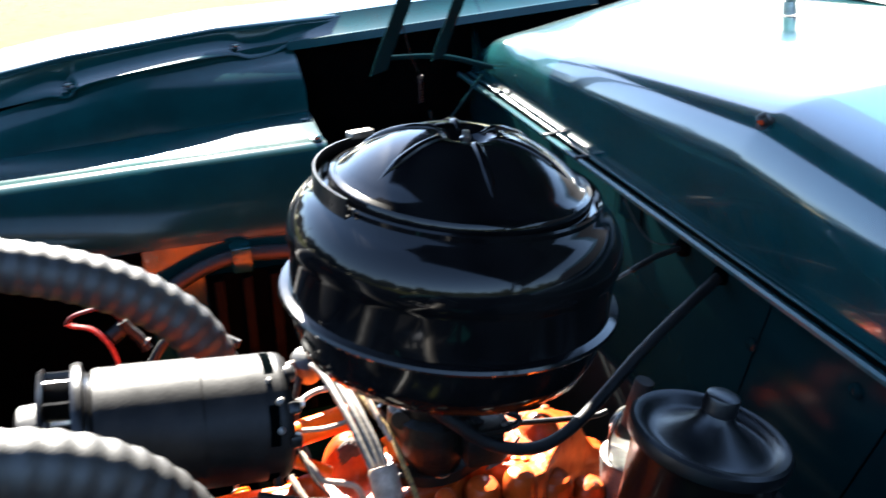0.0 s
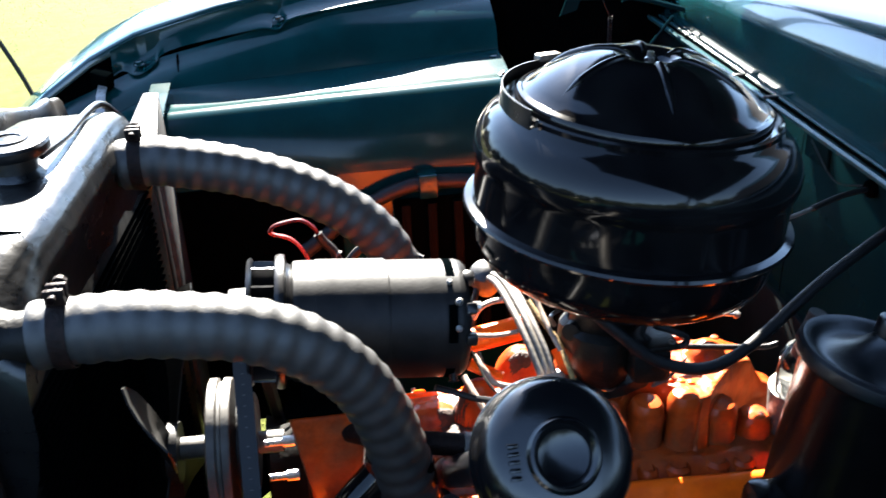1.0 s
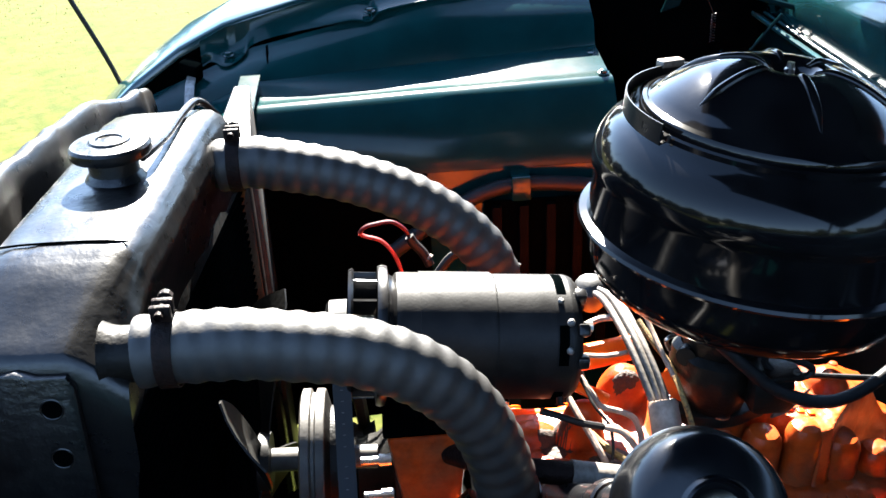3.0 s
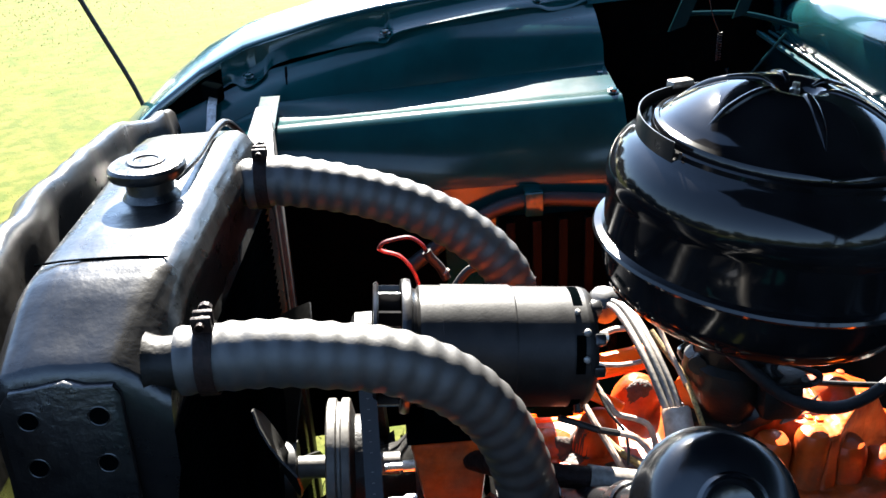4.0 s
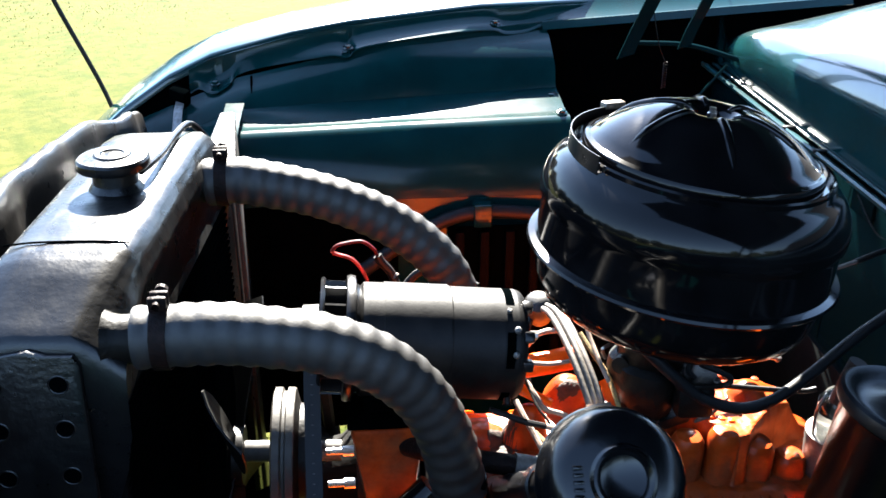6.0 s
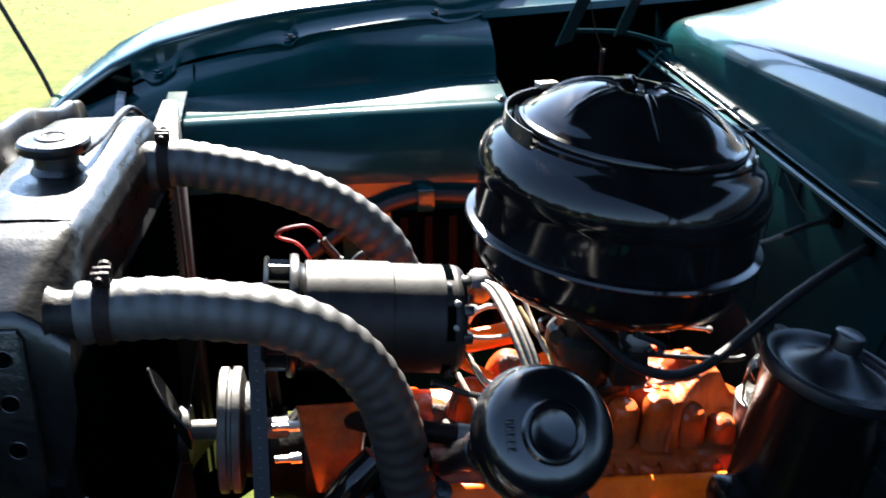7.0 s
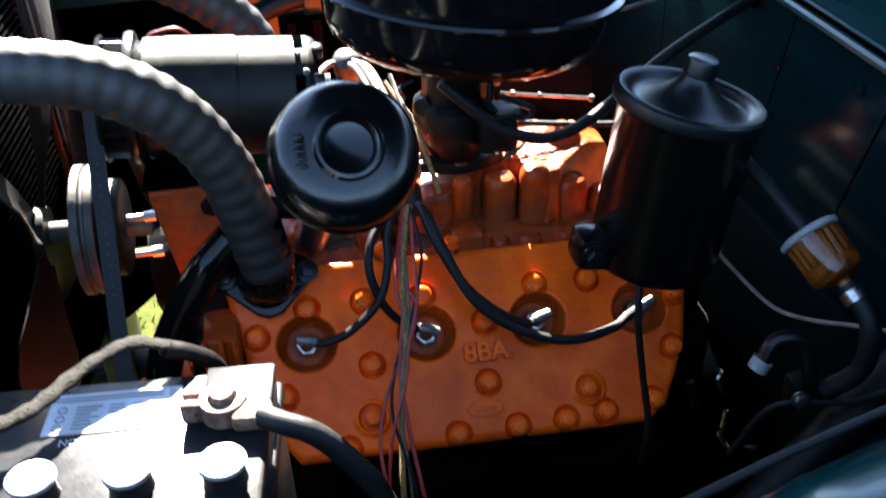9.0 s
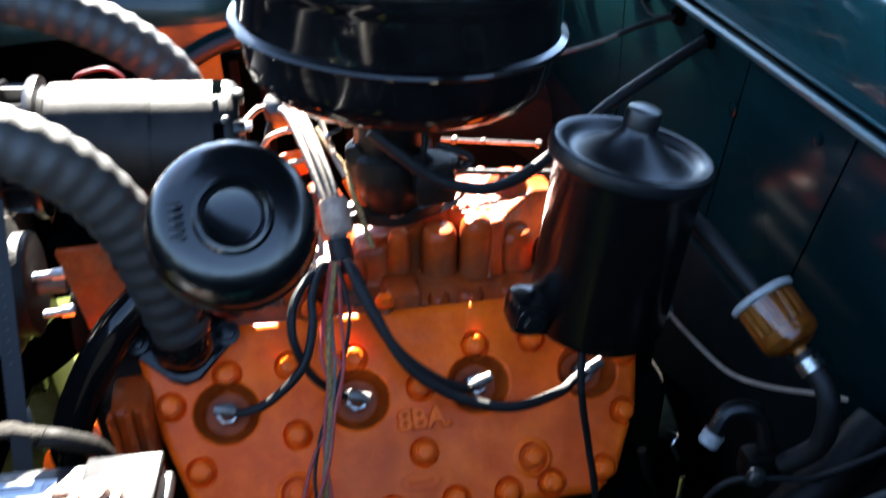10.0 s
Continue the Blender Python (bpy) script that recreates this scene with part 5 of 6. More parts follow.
for i in range(8):
    slot_me.faces.new([slot_me.verts[j] for j in (2 * i, 2 * i + 1, 2 * i + 3, 2 * i + 2)])
slot_me = mesh_of("vent_slot_shade", slot_me, SHADE_UNDERCOAT)
for ang in (42, 110, 178, 246, 314):
    piece("vent_slot_shade", slot_me, GM @ pose(0, 0, 0, 0, 0, ang), gen)
# brush screws and a bright clip inside the nearest slot
for ang, zz, rr in ((206, 0.073, 0.003), (226, 0.081, 0.0038), (250, 0.080, 0.0035)):
    part("brush_screw", lathe([(rr, 0), (rr, 0.003), (rr * 0.6, 0.0045), (0.0, 0.0045)], 10, GM @ pose(0, 0, 0, 0, 0, ang) @ Matrix.Translation((0.0622, 0, zz)) @ pose(0, 0, 0, 0, 90, 0)), ZINC, gen, "small bright screw")
for ang in (196, 232, 262):
    part("end_lug", block((0.050, -0.006, 0.088), (0.0640, 0.006, 0.100), 0.003, GM @ pose(0, 0, 0, 0, 0, ang)), BLACK_SATIN, gen)
part("end_screw", lathe([(0.005, 0.098), (0.005, 0.106), (0.0, 0.107)], 8, GM @ Matrix.Translation((-0.03, -0.03, 0))), STEEL, gen)
part("bracket_plate", block((-0.380, -0.050, 0.826), (-0.292, 0.050, 0.833), 0.003), SHADE_UNDERCOAT, gen, "black mounting plate")
part("bracket_foot", block((-0.362, -0.03, 0.831), (-0.31, 0.03, 0.855), 0.006), SHADE_UNDERCOAT, gen)
part("oil_cup", lathe([(0.004, 0), (0.004, 0.02), (0.006, 0.021), (0.0, 0.022)], 10, frame_from((-0.205, -0.03, 0.862), (0, -0.4, -1))), BLACK_SATIN, gen)

# ---- fan, pulley and belt ----
fan_drive = thing("fan_pulley", (-0.44, 0.03, 0.744), "pale grooved fan pulley on its shaft", "pulley")
PM = frame_from((-0.44, 0.028, 0.746), (-1, 0, 0.05), (0, 1, 0))
# Web painted dark for its shaded, rusty face; rim pale for the sun.
part("pulley_web", lathe([(0.012, -0.022), (0.050, -0.022), (0.056, -0.019), (0.056, -0.002), (0.0725, 0.0030)], 56, PM), GREASY, fan_drive, "web of the pulley, darkened for shade and rust")
part("pulley_wheel", lathe([(0.0725, 0.0030), (0.0740, 0.0040), (0.0745, 0.006), (0.0745, 0.012), (0.070, 0.014), (0.070, 0.017), (0.0745, 0.019), (0.0745, 0.027), (0.070, 0.029), (0.02, 0.029)], 56, PM), PULLEY, fan_drive)
part("shaft", lathe([(0.0125, -0.05), (0.0125, 0.065), (0.0, 0.065)], 20, PM), PULLEY, fan_drive, "pale fan shaft")
fan = thing("fan", (-0.515, 0.022, 0.75), "dusty four-bladed fan behind the radiator, at rest", "fan")
FM = frame_from((-0.508, 0.022, 0.749), (-1, 0, 0.05), (0, 1, 0))
part("hub", lathe([(0.0, 0.012), (0.024, 0.012), (0.034, 0.006), (0.034, -0.006), (0.0, -0.006)], 28, FM), BLADE, fan)
for k in range(4):
    m = FM @ pose(0, 0, 0, 0, 0, 90 * k + 47)
    rows = []
    for j in range(9):
        s = j / 8
        r = lerp(0.028, 0.185, s)
        w = lerp(0.018, 0.046, min(1, s * 1.6)) * (1.0 if s < 0.85 else 1.0 - 1.2 * (s - 0.85))
        tw = radians(lerp(12, 34, s))
        rows.append([m @ Vector((r, c * w * math.cos(tw), c * w * math.sin(tw) + 0.006 * (1 - c * c))) for c in (-1, -0.5, 0, 0.5, 1)])
    part("blade", sheet(rows, 0.002), BLADE, fan, "twisted dusty blade")
# brown pipe with a pale sleeve, low between the hose and the breather
pipe = part("vent_pipe", tube([(-0.315, -0.045, 0.800), (-0.285, -0.085, 0.818), (-0.262, -0.100, 0.822), (-0.233, -0.101, 0.816), (-0.19, -0.101, 0.806), (-0.149, -0.100, 0.795), (-0.13, -0.085, 0.775), (-0.125, -0.06, 0.74)], 0.0115, 16), RUST, engine, "rusty brown pipe", smooth=60)
part("sleeve", tube([(-0.207, -0.101, 0.8105), (-0.19, -0.101, 0.806), (-0.149, -0.100, 0.795)], 0.0132, 16), PALE, pipe, "dusty pale hose sleeve", smooth=60)
# belt from the generator pulley round the crank pulley
pulleys = [(0.012, 0.911, 0.034), (-0.205, 0.575, 0.060), (0.0, 0.40, 0.090), (0.205, 0.575, 0.060)]


def round_hull(circles):
    """The belt's line round all its pulleys, one way round."""
    pts = sorted((round(y + r * math.cos(a), 5), round(z + r * math.sin(a), 5)) for y, z, r in circles for a in np.linspace(0, 2 * math.pi, 48, endpoint=False))
    halves = []
    for seq in (pts, pts[::-1]):
        side = []
        for p in seq:
            while len(side) > 1 and (side[-1][0] - side[-2][0]) * (p[1] - side[-2][1]) <= (side[-1][1] - side[-2][1]) * (p[0] - side[-2][0]):
                side.pop()
            side.append(p)
        halves += side[:-1]
    return halves


BELT_X = -0.414
loop = round_hull(pulleys)
bm = bmesh.new()
prev = []
n_loop = len(loop)
for i, (y, z) in enumerate(loop):
    y0, z0 = loop[i - 1]
    y1, z1 = loop[(i + 1) % n_loop]
    t = Vector((0, y1 - y0, z1 - z0)).normalized()
    nrm = Vector((1, 0, 0)).cross(t)
    c = Vector((BELT_X, y, z))
    prev.append([bm.verts.new(c + Vector((0.0085, 0, 0))), bm.verts.new(c - Vector((0.0085, 0, 0))), bm.verts.new(c - Vector((0.005, 0, 0)) + nrm * 0.009), bm.verts.new(c + Vector((0.005, 0, 0)) + nrm * 0.009)])
for i in range(n_loop):
    a, b = prev[i], prev[(i + 1) % n_loop]
    for k in range(4):
        bm.faces.new((a[k], a[(k + 1) % 4], b[(k + 1) % 4], b[k]))
belt = part("fan_belt", bm, BELT, None, "blue-grey rubber fan belt with faded print", category="belt")
run_end = max(range(n_loop), key=lambda i: math.dist(loop[i], loop[i - 1]) if loop[i][0] < 0 and loop[i][1] > 0.5 else 0.0)
RUN = sorted((Vector((BELT_X, *loop[run_end])), Vector((BELT_X, *loop[run_end - 1]))), key=lambda v: -v.z)
RUN_TILT = math.degrees(math.atan2(RUN[1].y - RUN[0].y, RUN[0].z - RUN[1].z)) * -1
for k in range(18):
    f = 0.06 + 0.026 * k + (0.02 if k > 8 else 0.0)
    tall_k = 0.003 + 0.004 * (k % 3)
    part("print_bar", block((BELT_X - 0.0015, -0.0008, -tall_k), (BELT_X + 0.001, 0.0008, 0.0), 0.0, Matrix.Translation((0, lerp(RUN[0].y, RUN[1].y, f), lerp(RUN[0].z, RUN[1].z, f))) @ pose(0, 0, 0, RUN_TILT, 0, 0)), PULLEY, belt)
crank = thing("crank_pulley", (-0.42, 0, 0.42), "dark crankshaft pulley low at the engine's front", "pulley")
part("pulley_wheel", lathe([(0.0, -0.016), (0.098, -0.016), (0.086, 0.0), (0.098, 0.016), (0.0, 0.016)], 48, frame_from((BELT_X, 0, 0.40), (-1, 0, 0), (0, 1, 0))), GREASY, crank)

for y in (-0.205, 0.205):
    pp = thing("pump_pulley", (BELT_X, y, 0.575), "dark water pump pulley beside the engine's front", "pulley", "water pump pulleys")
    part("pulley_wheel", lathe([(0.0, -0.014), (0.064, -0.014), (0.056, 0.0), (0.064, 0.014), (0.0, 0.014)], 40, frame_from((BELT_X, y, 0.575), (-1, 0, 0), (0, 1, 0))), GREASY, pp)

# ---- oil filter ----
OM = frame_from((0.137, -0.226, 0.946), (0.215, 0.0, 0.977))
filt = thing("oil_filter", (0.11, -0.226, 0.77), "black oil filter canister with a dished lid", "oil filter")
CM = frame_from(OM.translation, (0.15, 0.0, 0.99))
part("canister", lathe([(0.0, -0.172), (0.050, -0.172), (0.058, -0.168), (0.062, -0.158), (0.0635, -0.012), (0.066, -0.008)], 64, CM), CANISTER, filt)
lid_f = part("lid", lathe([(0.066, -0.010), (0.0695, -0.009), (0.0705, -0.004), (0.0695, 0.002), (0.0665, 0.0045), (0.0615, 0.0040), (0.0580, 0.0010), (0.055, -0.0030), (0.051, -0.0045), (0.045, -0.0035),
                           (0.035, 0.0015), (0.025, 0.0085), (0.018, 0.0150), (0.0140, 0.0200), (0.0130, 0.0235)], 72, OM), LID_SATIN, filt, "dished satin black lid")
part("knob", lathe([(0.0, 0.0400), (0.0110, 0.0400), (0.0140, 0.0385), (0.0148, 0.0360), (0.0148, 0.0240), (0.0125, 0.0215)], 28, OM), LID_SATIN, lid_f, "rounded black nut")
part("mount_ear", block((-0.088, -0.03, -0.168), (-0.045, 0.012, -0.130), 0.012, CM), CANISTER, filt, "black mounting ear")
piece("bolt", hex_bolt(BLACK_SATIN, 0.009, 0.008), CM @ Matrix.Translation((-0.072, -0.031, -0.147)) @ pose(0, 0, 0, 90, 0, 0), filt)
part("oil_line", tube([(0.095, -0.245, 0.775), (0.090, -0.262, 0.73), (0.100, -0.262, 0.66), (0.105, -0.275, 0.60), (0.10, -0.27, 0.52)], 0.0035, 8), RUBBER, filt, "thin black line")

# ---- oil breather ----
B_AXIS = Vector((0.08, -0.76, 0.645)).normalized()
BC = Vector((-0.184, -0.372, 1.008))
BM_ = frame_from(BC, B_AXIS, (1, 0, 0))
breather = thing("oil_breather", BC - B_AXIS * 0.42, "glossy black breather cap on a slanting filler tube", "oil breather")
bcap = part("cap", lathe([(0.0, -0.028), (0.044, -0.028), (0.0505, -0.024), (0.0525, -0.016), (0.0540, -0.010), (0.0525, -0.007), (0.0520, 0.003), (0.0505, 0.012), (0.0465, 0.0195), (0.040, 0.0240),
                           (0.031, 0.0265), (0.0245, 0.0275), (0.0225, 0.0305), (0.0205, 0.0312), (0.0185, 0.0295), (0.0165, 0.0262), (0.011, 0.0240), (0.0, 0.0232)], 72, BM_), BREATHER, breather, "satin black stepped cap")
for k in range(5):
    part("stamped_bar", block((-0.042, -0.012 + 0.005 * k, 0.0235), (-0.034, -0.0095 + 0.005 * k, 0.0250), 0.0005, BM_ @ pose(0, 0, 0, 0, 10, 0)), BREATHER, bcap)
part("filler_tube", lathe([(0.0165, -0.44), (0.0165, -0.20), (0.0175, -0.20), (0.0175, -0.098)], 28, BM_), BLACK_SATIN, breather, "dark oily filler tube")
part("tube_sleeve", lathe([(0.0186, -0.108), (0.0190, -0.106), (0.0190, -0.02)], 28, BM_), ZINC, breather, "dull grey sleeve")
part("collar", lathe([(0.0195, -0.20), (0.0215, -0.198), (0.0215, -0.180), (0.0195, -0.178)], 28, BM_), BLACK_SATIN, breather, "black rubber collar")

# ---- spark plug leads and looms ----


def wire(name, label, pts, r, mat, category="wire", segs=8, steps=8):
    return part(name, tube(pts, r, segs, steps), mat, None, label, category=category)


BOOT = frame_from((-0.141, 0.127, 0.868), (-0.15, -0.45, 0.85))
boot = part("wire_boot", lathe([(0.0, 0.020), (0.009, 0.0195), (0.0155, 0.016), (0.0188, 0.009), (0.0192, -0.004), (0.0165, -0.016), (0.011, -0.026), (0.0, -0.028)], 24, BOOT, None, lambda a, r, z: 1 + 0.05 * math.sin(3 * a + 1)),
            RUBBER_GREY, None, "grey rubber boot over the distributor leads", category="boot")
for k in range(3):
    dx = 0.0072 * (k - 1)
    wire("plug_lead", "pale grey lead arching to the sleeve", [(-0.141 + dx * 0.7, 0.122, 0.874 + 0.004 * (k == 1)), (-0.127 + dx, 0.09, 0.878 + 0.003 * (k == 1)), (-0.116 + dx, 0.03, 0.865 + 0.003 * (k == 1)), (-0.106 + dx, -0.02, 0.838),
                                                               (-0.102 + dx * 0.8, -0.045, 0.816), (-0.101 + dx * 0.7, -0.055, 0.80)], 0.0040 - 0.0004 * (k == 1), PALE, segs=12)
wire("plug_lead", "dark lead running from the boot towards the generator", [(-0.147, 0.125, 0.872), (-0.165, 0.115, 0.878), (-0.185, 0.09, 0.868), (-0.195, 0.07, 0.845)], 0.0042, PALE)
wire("plug_lead", "dark lead hanging from the boot", [(-0.152, 0.120, 0.862), (-0.160, 0.105, 0.845), (-0.165, 0.085, 0.815), (-0.16, 0.06, 0.79)], 0.0040, RUBBER)
part("lead_sleeve", lathe([(0.0, -0.020), (0.0135, -0.020), (0.0150, -0.016), (0.0155, 0.012), (0.0130, 0.017), (0.0, 0.017)], 20, frame_from((-0.101, -0.043, 0.817), (0.05, -0.6, -0.8))), TAN, None, "tan sleeve round the plug leads, sunlight in its pale colour", category="sleeve")
part("lead_sleeve", lathe([(0.0, -0.012), (0.0115, -0.012), (0.0125, -0.009), (0.0125, 0.012), (0.0, 0.012)], 18, frame_from((-0.101, -0.063, 0.790), (0.05, -0.6, -0.8))), RUBBER, None, "black tape round the plug leads", category="sleeve")
LEADS = [
    [(-0.103, -0.075, 0.775), (-0.122, -0.105, 0.800), (-0.137, -0.135, 0.787), (-0.140, -0.152, 0.766), (-0.154, -0.171, 0.734), (-0.187, -0.179, 0.707), (-0.214, -0.178, 0.696), PLUG_AT[0]],
    [(-0.105, -0.075, 0.775), (-0.130, -0.110, 0.798), (-0.153, -0.138, 0.788), (-0.160, -0.158, 0.762), (-0.149, -0.167, 0.724), (-0.128, -0.170, 0.698), PLUG_AT[1]],
    [(-0.099, -0.075, 0.775), (-0.097, -0.108, 0.800), (-0.088, -0.138, 0.778), (-0.065, -0.165, 0.736), (-0.032, -0.176, 0.702), (0.000, -0.176, 0.681), PLUG_AT[2]],
    [(-0.097, -0.075, 0.775), (-0.094, -0.112, 0.798), (-0.081, -0.147, 0.769), (-0.056, -0.178, 0.722), (-0.012, -0.195, 0.688), (0.041, -0.203, 0.671), (0.093, -0.190, 0.668), (0.113, -0.178, 0.671), PLUG_AT[3]],
]
for k, pts in enumerate(LEADS):
    w = wire("plug_lead", "black spark plug lead hanging across the head", pts, 0.0045 if k < 2 else 0.0052, RUBBER, segs=10)
    end = Vector(pts[-1])
    part("terminal", lathe([(0.0055, -0.010), (0.0062, 0.004), (0.0048, 0.012), (0.0, 0.014)], 12, frame_from(end, (Vector(pts[-2]) - end))), ZINC, w, "clip-on terminal")
# thin loose wires hanging in front of the head
LOOSE = [
    (PINK, 0.0019, [(-0.112, -0.10, 0.800), (-0.130, -0.155, 0.756), (-0.118, -0.181, 0.730), (-0.134, -0.213, 0.699), (-0.156, -0.235, 0.677), (-0.174, -0.273, 0.640), (-0.173, -0.312, 0.601), (-0.165, -0.33, 0.50)]),
    (CLOTH, 0.0030, [(-0.110, -0.10, 0.800), (-0.126, -0.155, 0.756), (-0.134, -0.205, 0.707), (-0.146, -0.244, 0.668), (-0.154, -0.283, 0.630), (-0.159, -0.313, 0.599), (-0.16, -0.33, 0.50)]),
    (PINK, 0.0021, [(-0.115, -0.10, 0.800), (-0.135, -0.163, 0.748), (-0.133, -0.188, 0.723), (-0.144, -0.224, 0.688), (-0.144, -0.268, 0.644), (-0.139, -0.315, 0.596), (-0.13, -0.33, 0.50)]),
    (RUBBER, 0.0018, [(-0.108, -0.10, 0.800), (-0.104, -0.131, 0.779), (-0.106, -0.152, 0.758), (-0.124, -0.189, 0.722), (-0.148, -0.224, 0.688), (-0.158, -0.259, 0.654), (-0.146, -0.307, 0.605), (-0.14, -0.33, 0.50)]),
    (PALE, 0.0016, [(-0.117, -0.10, 0.800), (-0.122, -0.150, 0.760), (-0.126, -0.185, 0.727), (-0.138, -0.220, 0.694), (-0.150, -0.255, 0.658), (-0.150, -0.300, 0.612), (-0.15, -0.33, 0.50)]),
    (PINK, 0.0017, [(-0.106, -0.10, 0.800), (-0.112, -0.140, 0.768), (-0.116, -0.178, 0.735), (-0.130, -0.207, 0.706), (-0.142, -0.240, 0.674), (-0.166, -0.285, 0.630), (-0.18, -0.33, 0.50)]),
]
for mat, r, pts in LOOSE:
    wire("loose_wire", {PINK: "faded red wire hanging beside the head", CLOTH: "tan cloth-covered wire hanging beside the head"}.get(mat, "thin dark wire hanging beside the head"), pts, r, mat)
# tangle between generator and manifold
TANGLE = [
    (TAN, 0.0034, [(-0.175, 0.016, 0.835), (-0.165, -0.003, 0.825), (-0.158, -0.010, 0.815), (-0.137, -0.013, 0.808), (-0.124, -0.016, 0.800), (-0.119, -0.024, 0.785), (-0.120, -0.037, 0.770)]),
    (RUBBER, 0.0036, [(-0.225, -0.042, 0.840), (-0.207, -0.042, 0.832), (-0.185, -0.043, 0.822), (-0.162, -0.039, 0.812)]),
    (TAN, 0.0034, [(-0.162, -0.039, 0.812), (-0.144, -0.040, 0.805), (-0.131, -0.045, 0.790), (-0.124, -0.046, 0.775)]),
    (TAN, 0.0036, [(-0.189, 0.001, 0.820), (-0.181, -0.021, 0.810), (-0.173, -0.039, 0.800), (-0.166, -0.056, 0.790), (-0.159, -0.059, 0.775)]),
    (CLOTH, 0.0036, [(-0.169, -0.020, 0.790), (-0.156, -0.041, 0.785), (-0.142, -0.053, 0.780), (-0.133, -0.059, 0.775)]),
    (RUBBER, 0.0016, [(-0.177, 0.018, 0.840), (-0.172, 0.003, 0.830), (-0.166, -0.015, 0.820), (-0.155, -0.033, 0.810), (-0.154, -0.049, 0.800), (-0.156, -0.058, 0.785)]),
    (TAN, 0.0036, [(-0.167, 0.068, 0.850), (-0.158, 0.070, 0.862), (-0.143, 0.074, 0.866), (-0.129, 0.072, 0.868)]),
    (TAN, 0.0026, [(-0.168, 0.032, 0.850), (-0.147, 0.028, 0.850), (-0.129, 0.030, 0.850), (-0.117, 0.031, 0.852)]),
    (CLOTH, 0.0030, [(-0.107, 0.052, 0.875), (-0.095, 0.025, 0.860), (-0.083, 0.008, 0.845), (-0.079, -0.027, 0.830), (-0.074, -0.042, 0.810), (-0.068, -0.058, 0.785)]),
    (TAN, 0.0028, [(-0.101, 0.048, 0.885), (-0.098, 0.032, 0.875), (-0.092, 0.004, 0.860), (-0.085, -0.008, 0.845)]),
]
for mat, r, pts in TANGLE:
    wire("loose_wire", "short wire between generator and manifold", pts, r, mat)
part("manifold_pipe", tube([(-0.225, 0.055, 0.825), (-0.16, 0.055, 0.832), (-0.105, 0.06, 0.838)], 0.014, 14), ORANGE, None, "orange crossover pipe behind the generator", category="pipe")
bm = bmesh.new()
for k in range(5):
    a0 = radians(-70 + 38 * k)
    tip = Vector((-0.061 + 0.017 * math.cos(a0), 0.014, 0.845 + 0.012 * math.sin(a0) + 0.003 * (k % 2)))
    tube([Vector((-0.061, 0.014, 0.845)), tip], 0.0022, 6, 4, bm)
part("torn_tag", bm, WHITE, None, "small torn white tag on a wire", category="tag")

# red wire and its dark connector behind the generator
redw = wire("red_wire", "red wire arching to a dark connector behind the generator", [(-0.403, 0.385, 0.833), (-0.396, 0.385, 0.841), (-0.383, 0.386, 0.8445), (-0.359, 0.387, 0.846), (-0.342, 0.386, 0.834), (-0.334, 0.385, 0.818)], 0.0030, RED)
part("pink_branch", tube([(-0.403, 0.385, 0.833), (-0.396, 0.385, 0.828), (-0.375, 0.384, 0.820), (-0.360, 0.38, 0.803), (-0.351, 0.375, 0.78), (-0.347, 0.365, 0.75)], 0.0030, 8), PINK, redw, "faded pink branch of the wire")
part("connector", tube([(-0.336, 0.385, 0.823), (-0.330, 0.384, 0.812), (-0.318, 0.382, 0.797), (-0.310, 0.378, 0.78)], 0.0068, 10), RUBBER, redw, "dark connector")
part("ring_terminal", lathe([(0.0, 0.0), (0.007, 0.001), (0.008, 0.005), (0.0, 0.007)], 12, frame_from((-0.314, 0.382, 0.792), (0.6, -0.3, -0.7))), ZINC, redw, "small bright terminal")
wire("harness", "dark wire loop behind the generator", [(-0.31, 0.30, 0.80), (-0.28, 0.31, 0.83), (-0.24, 0.30, 0.835), (-0.20, 0.28, 0.82)], 0.006, RUBBER)

# far apron: bracket, hose and louvres
lou = thing("apron_louvres", (-0.1, 0.55, 0.5), "dark louvred opening below the far apron", "louvre")
# Opening is a near-black sheet, the shade of its depth painted in.
part("opening", block((-0.215, 0.548, 0.52), (0.05, 0.552, 0.79), 0.001), SHADE_UNDERCOAT, lou)
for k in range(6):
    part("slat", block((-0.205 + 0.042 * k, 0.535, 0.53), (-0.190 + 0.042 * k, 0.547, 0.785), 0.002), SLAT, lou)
part("heater_hose", tube([(-0.36, 0.50, 0.74), (-0.27, 0.535, 0.785), (-0.20, 0.545, 0.812), (-0.13, 0.55, 0.815), (-0.02, 0.55, 0.80), (0.12, 0.54, 0.77)], 0.012, 14), RUBBER, None, "dark hose clipped along the far apron", category="hose")
part("hose_clip", block((-0.175, 0.530, 0.795), (-0.145, 0.566, 0.835), 0.003), TEAL_IN, None, "teal sheet metal hose clip on the apron", category="clip")

# ---- fuel system ----
wire("fuel_hose", "black fuel hose running from the firewall to the carburetor", [(0.345, 0.068, 0.922), (0.327, 0.06, 0.919), (0.209, 0.0, 0.892), (0.133, -0.035, 0.858), (0.095, -0.05, 0.843), (0.061, -0.06, 0.838), (0.030, -0.062, 0.843), (-0.004, -0.06, 0.859), (-0.036, -0.055, 0.888), (-0.060, -0.05, 0.912)], 0.0066, RUBBER, "hose", 12)
wire("vacuum_line", "thin dark line from the fuel pump to the carburetor", [(0.165, 0.0, 0.816), (0.147, 0.0, 0.814), (0.085, 0.0, 0.822), (0.024, 0.0, 0.832)], 0.0034, RUBBER, "hose", 10)
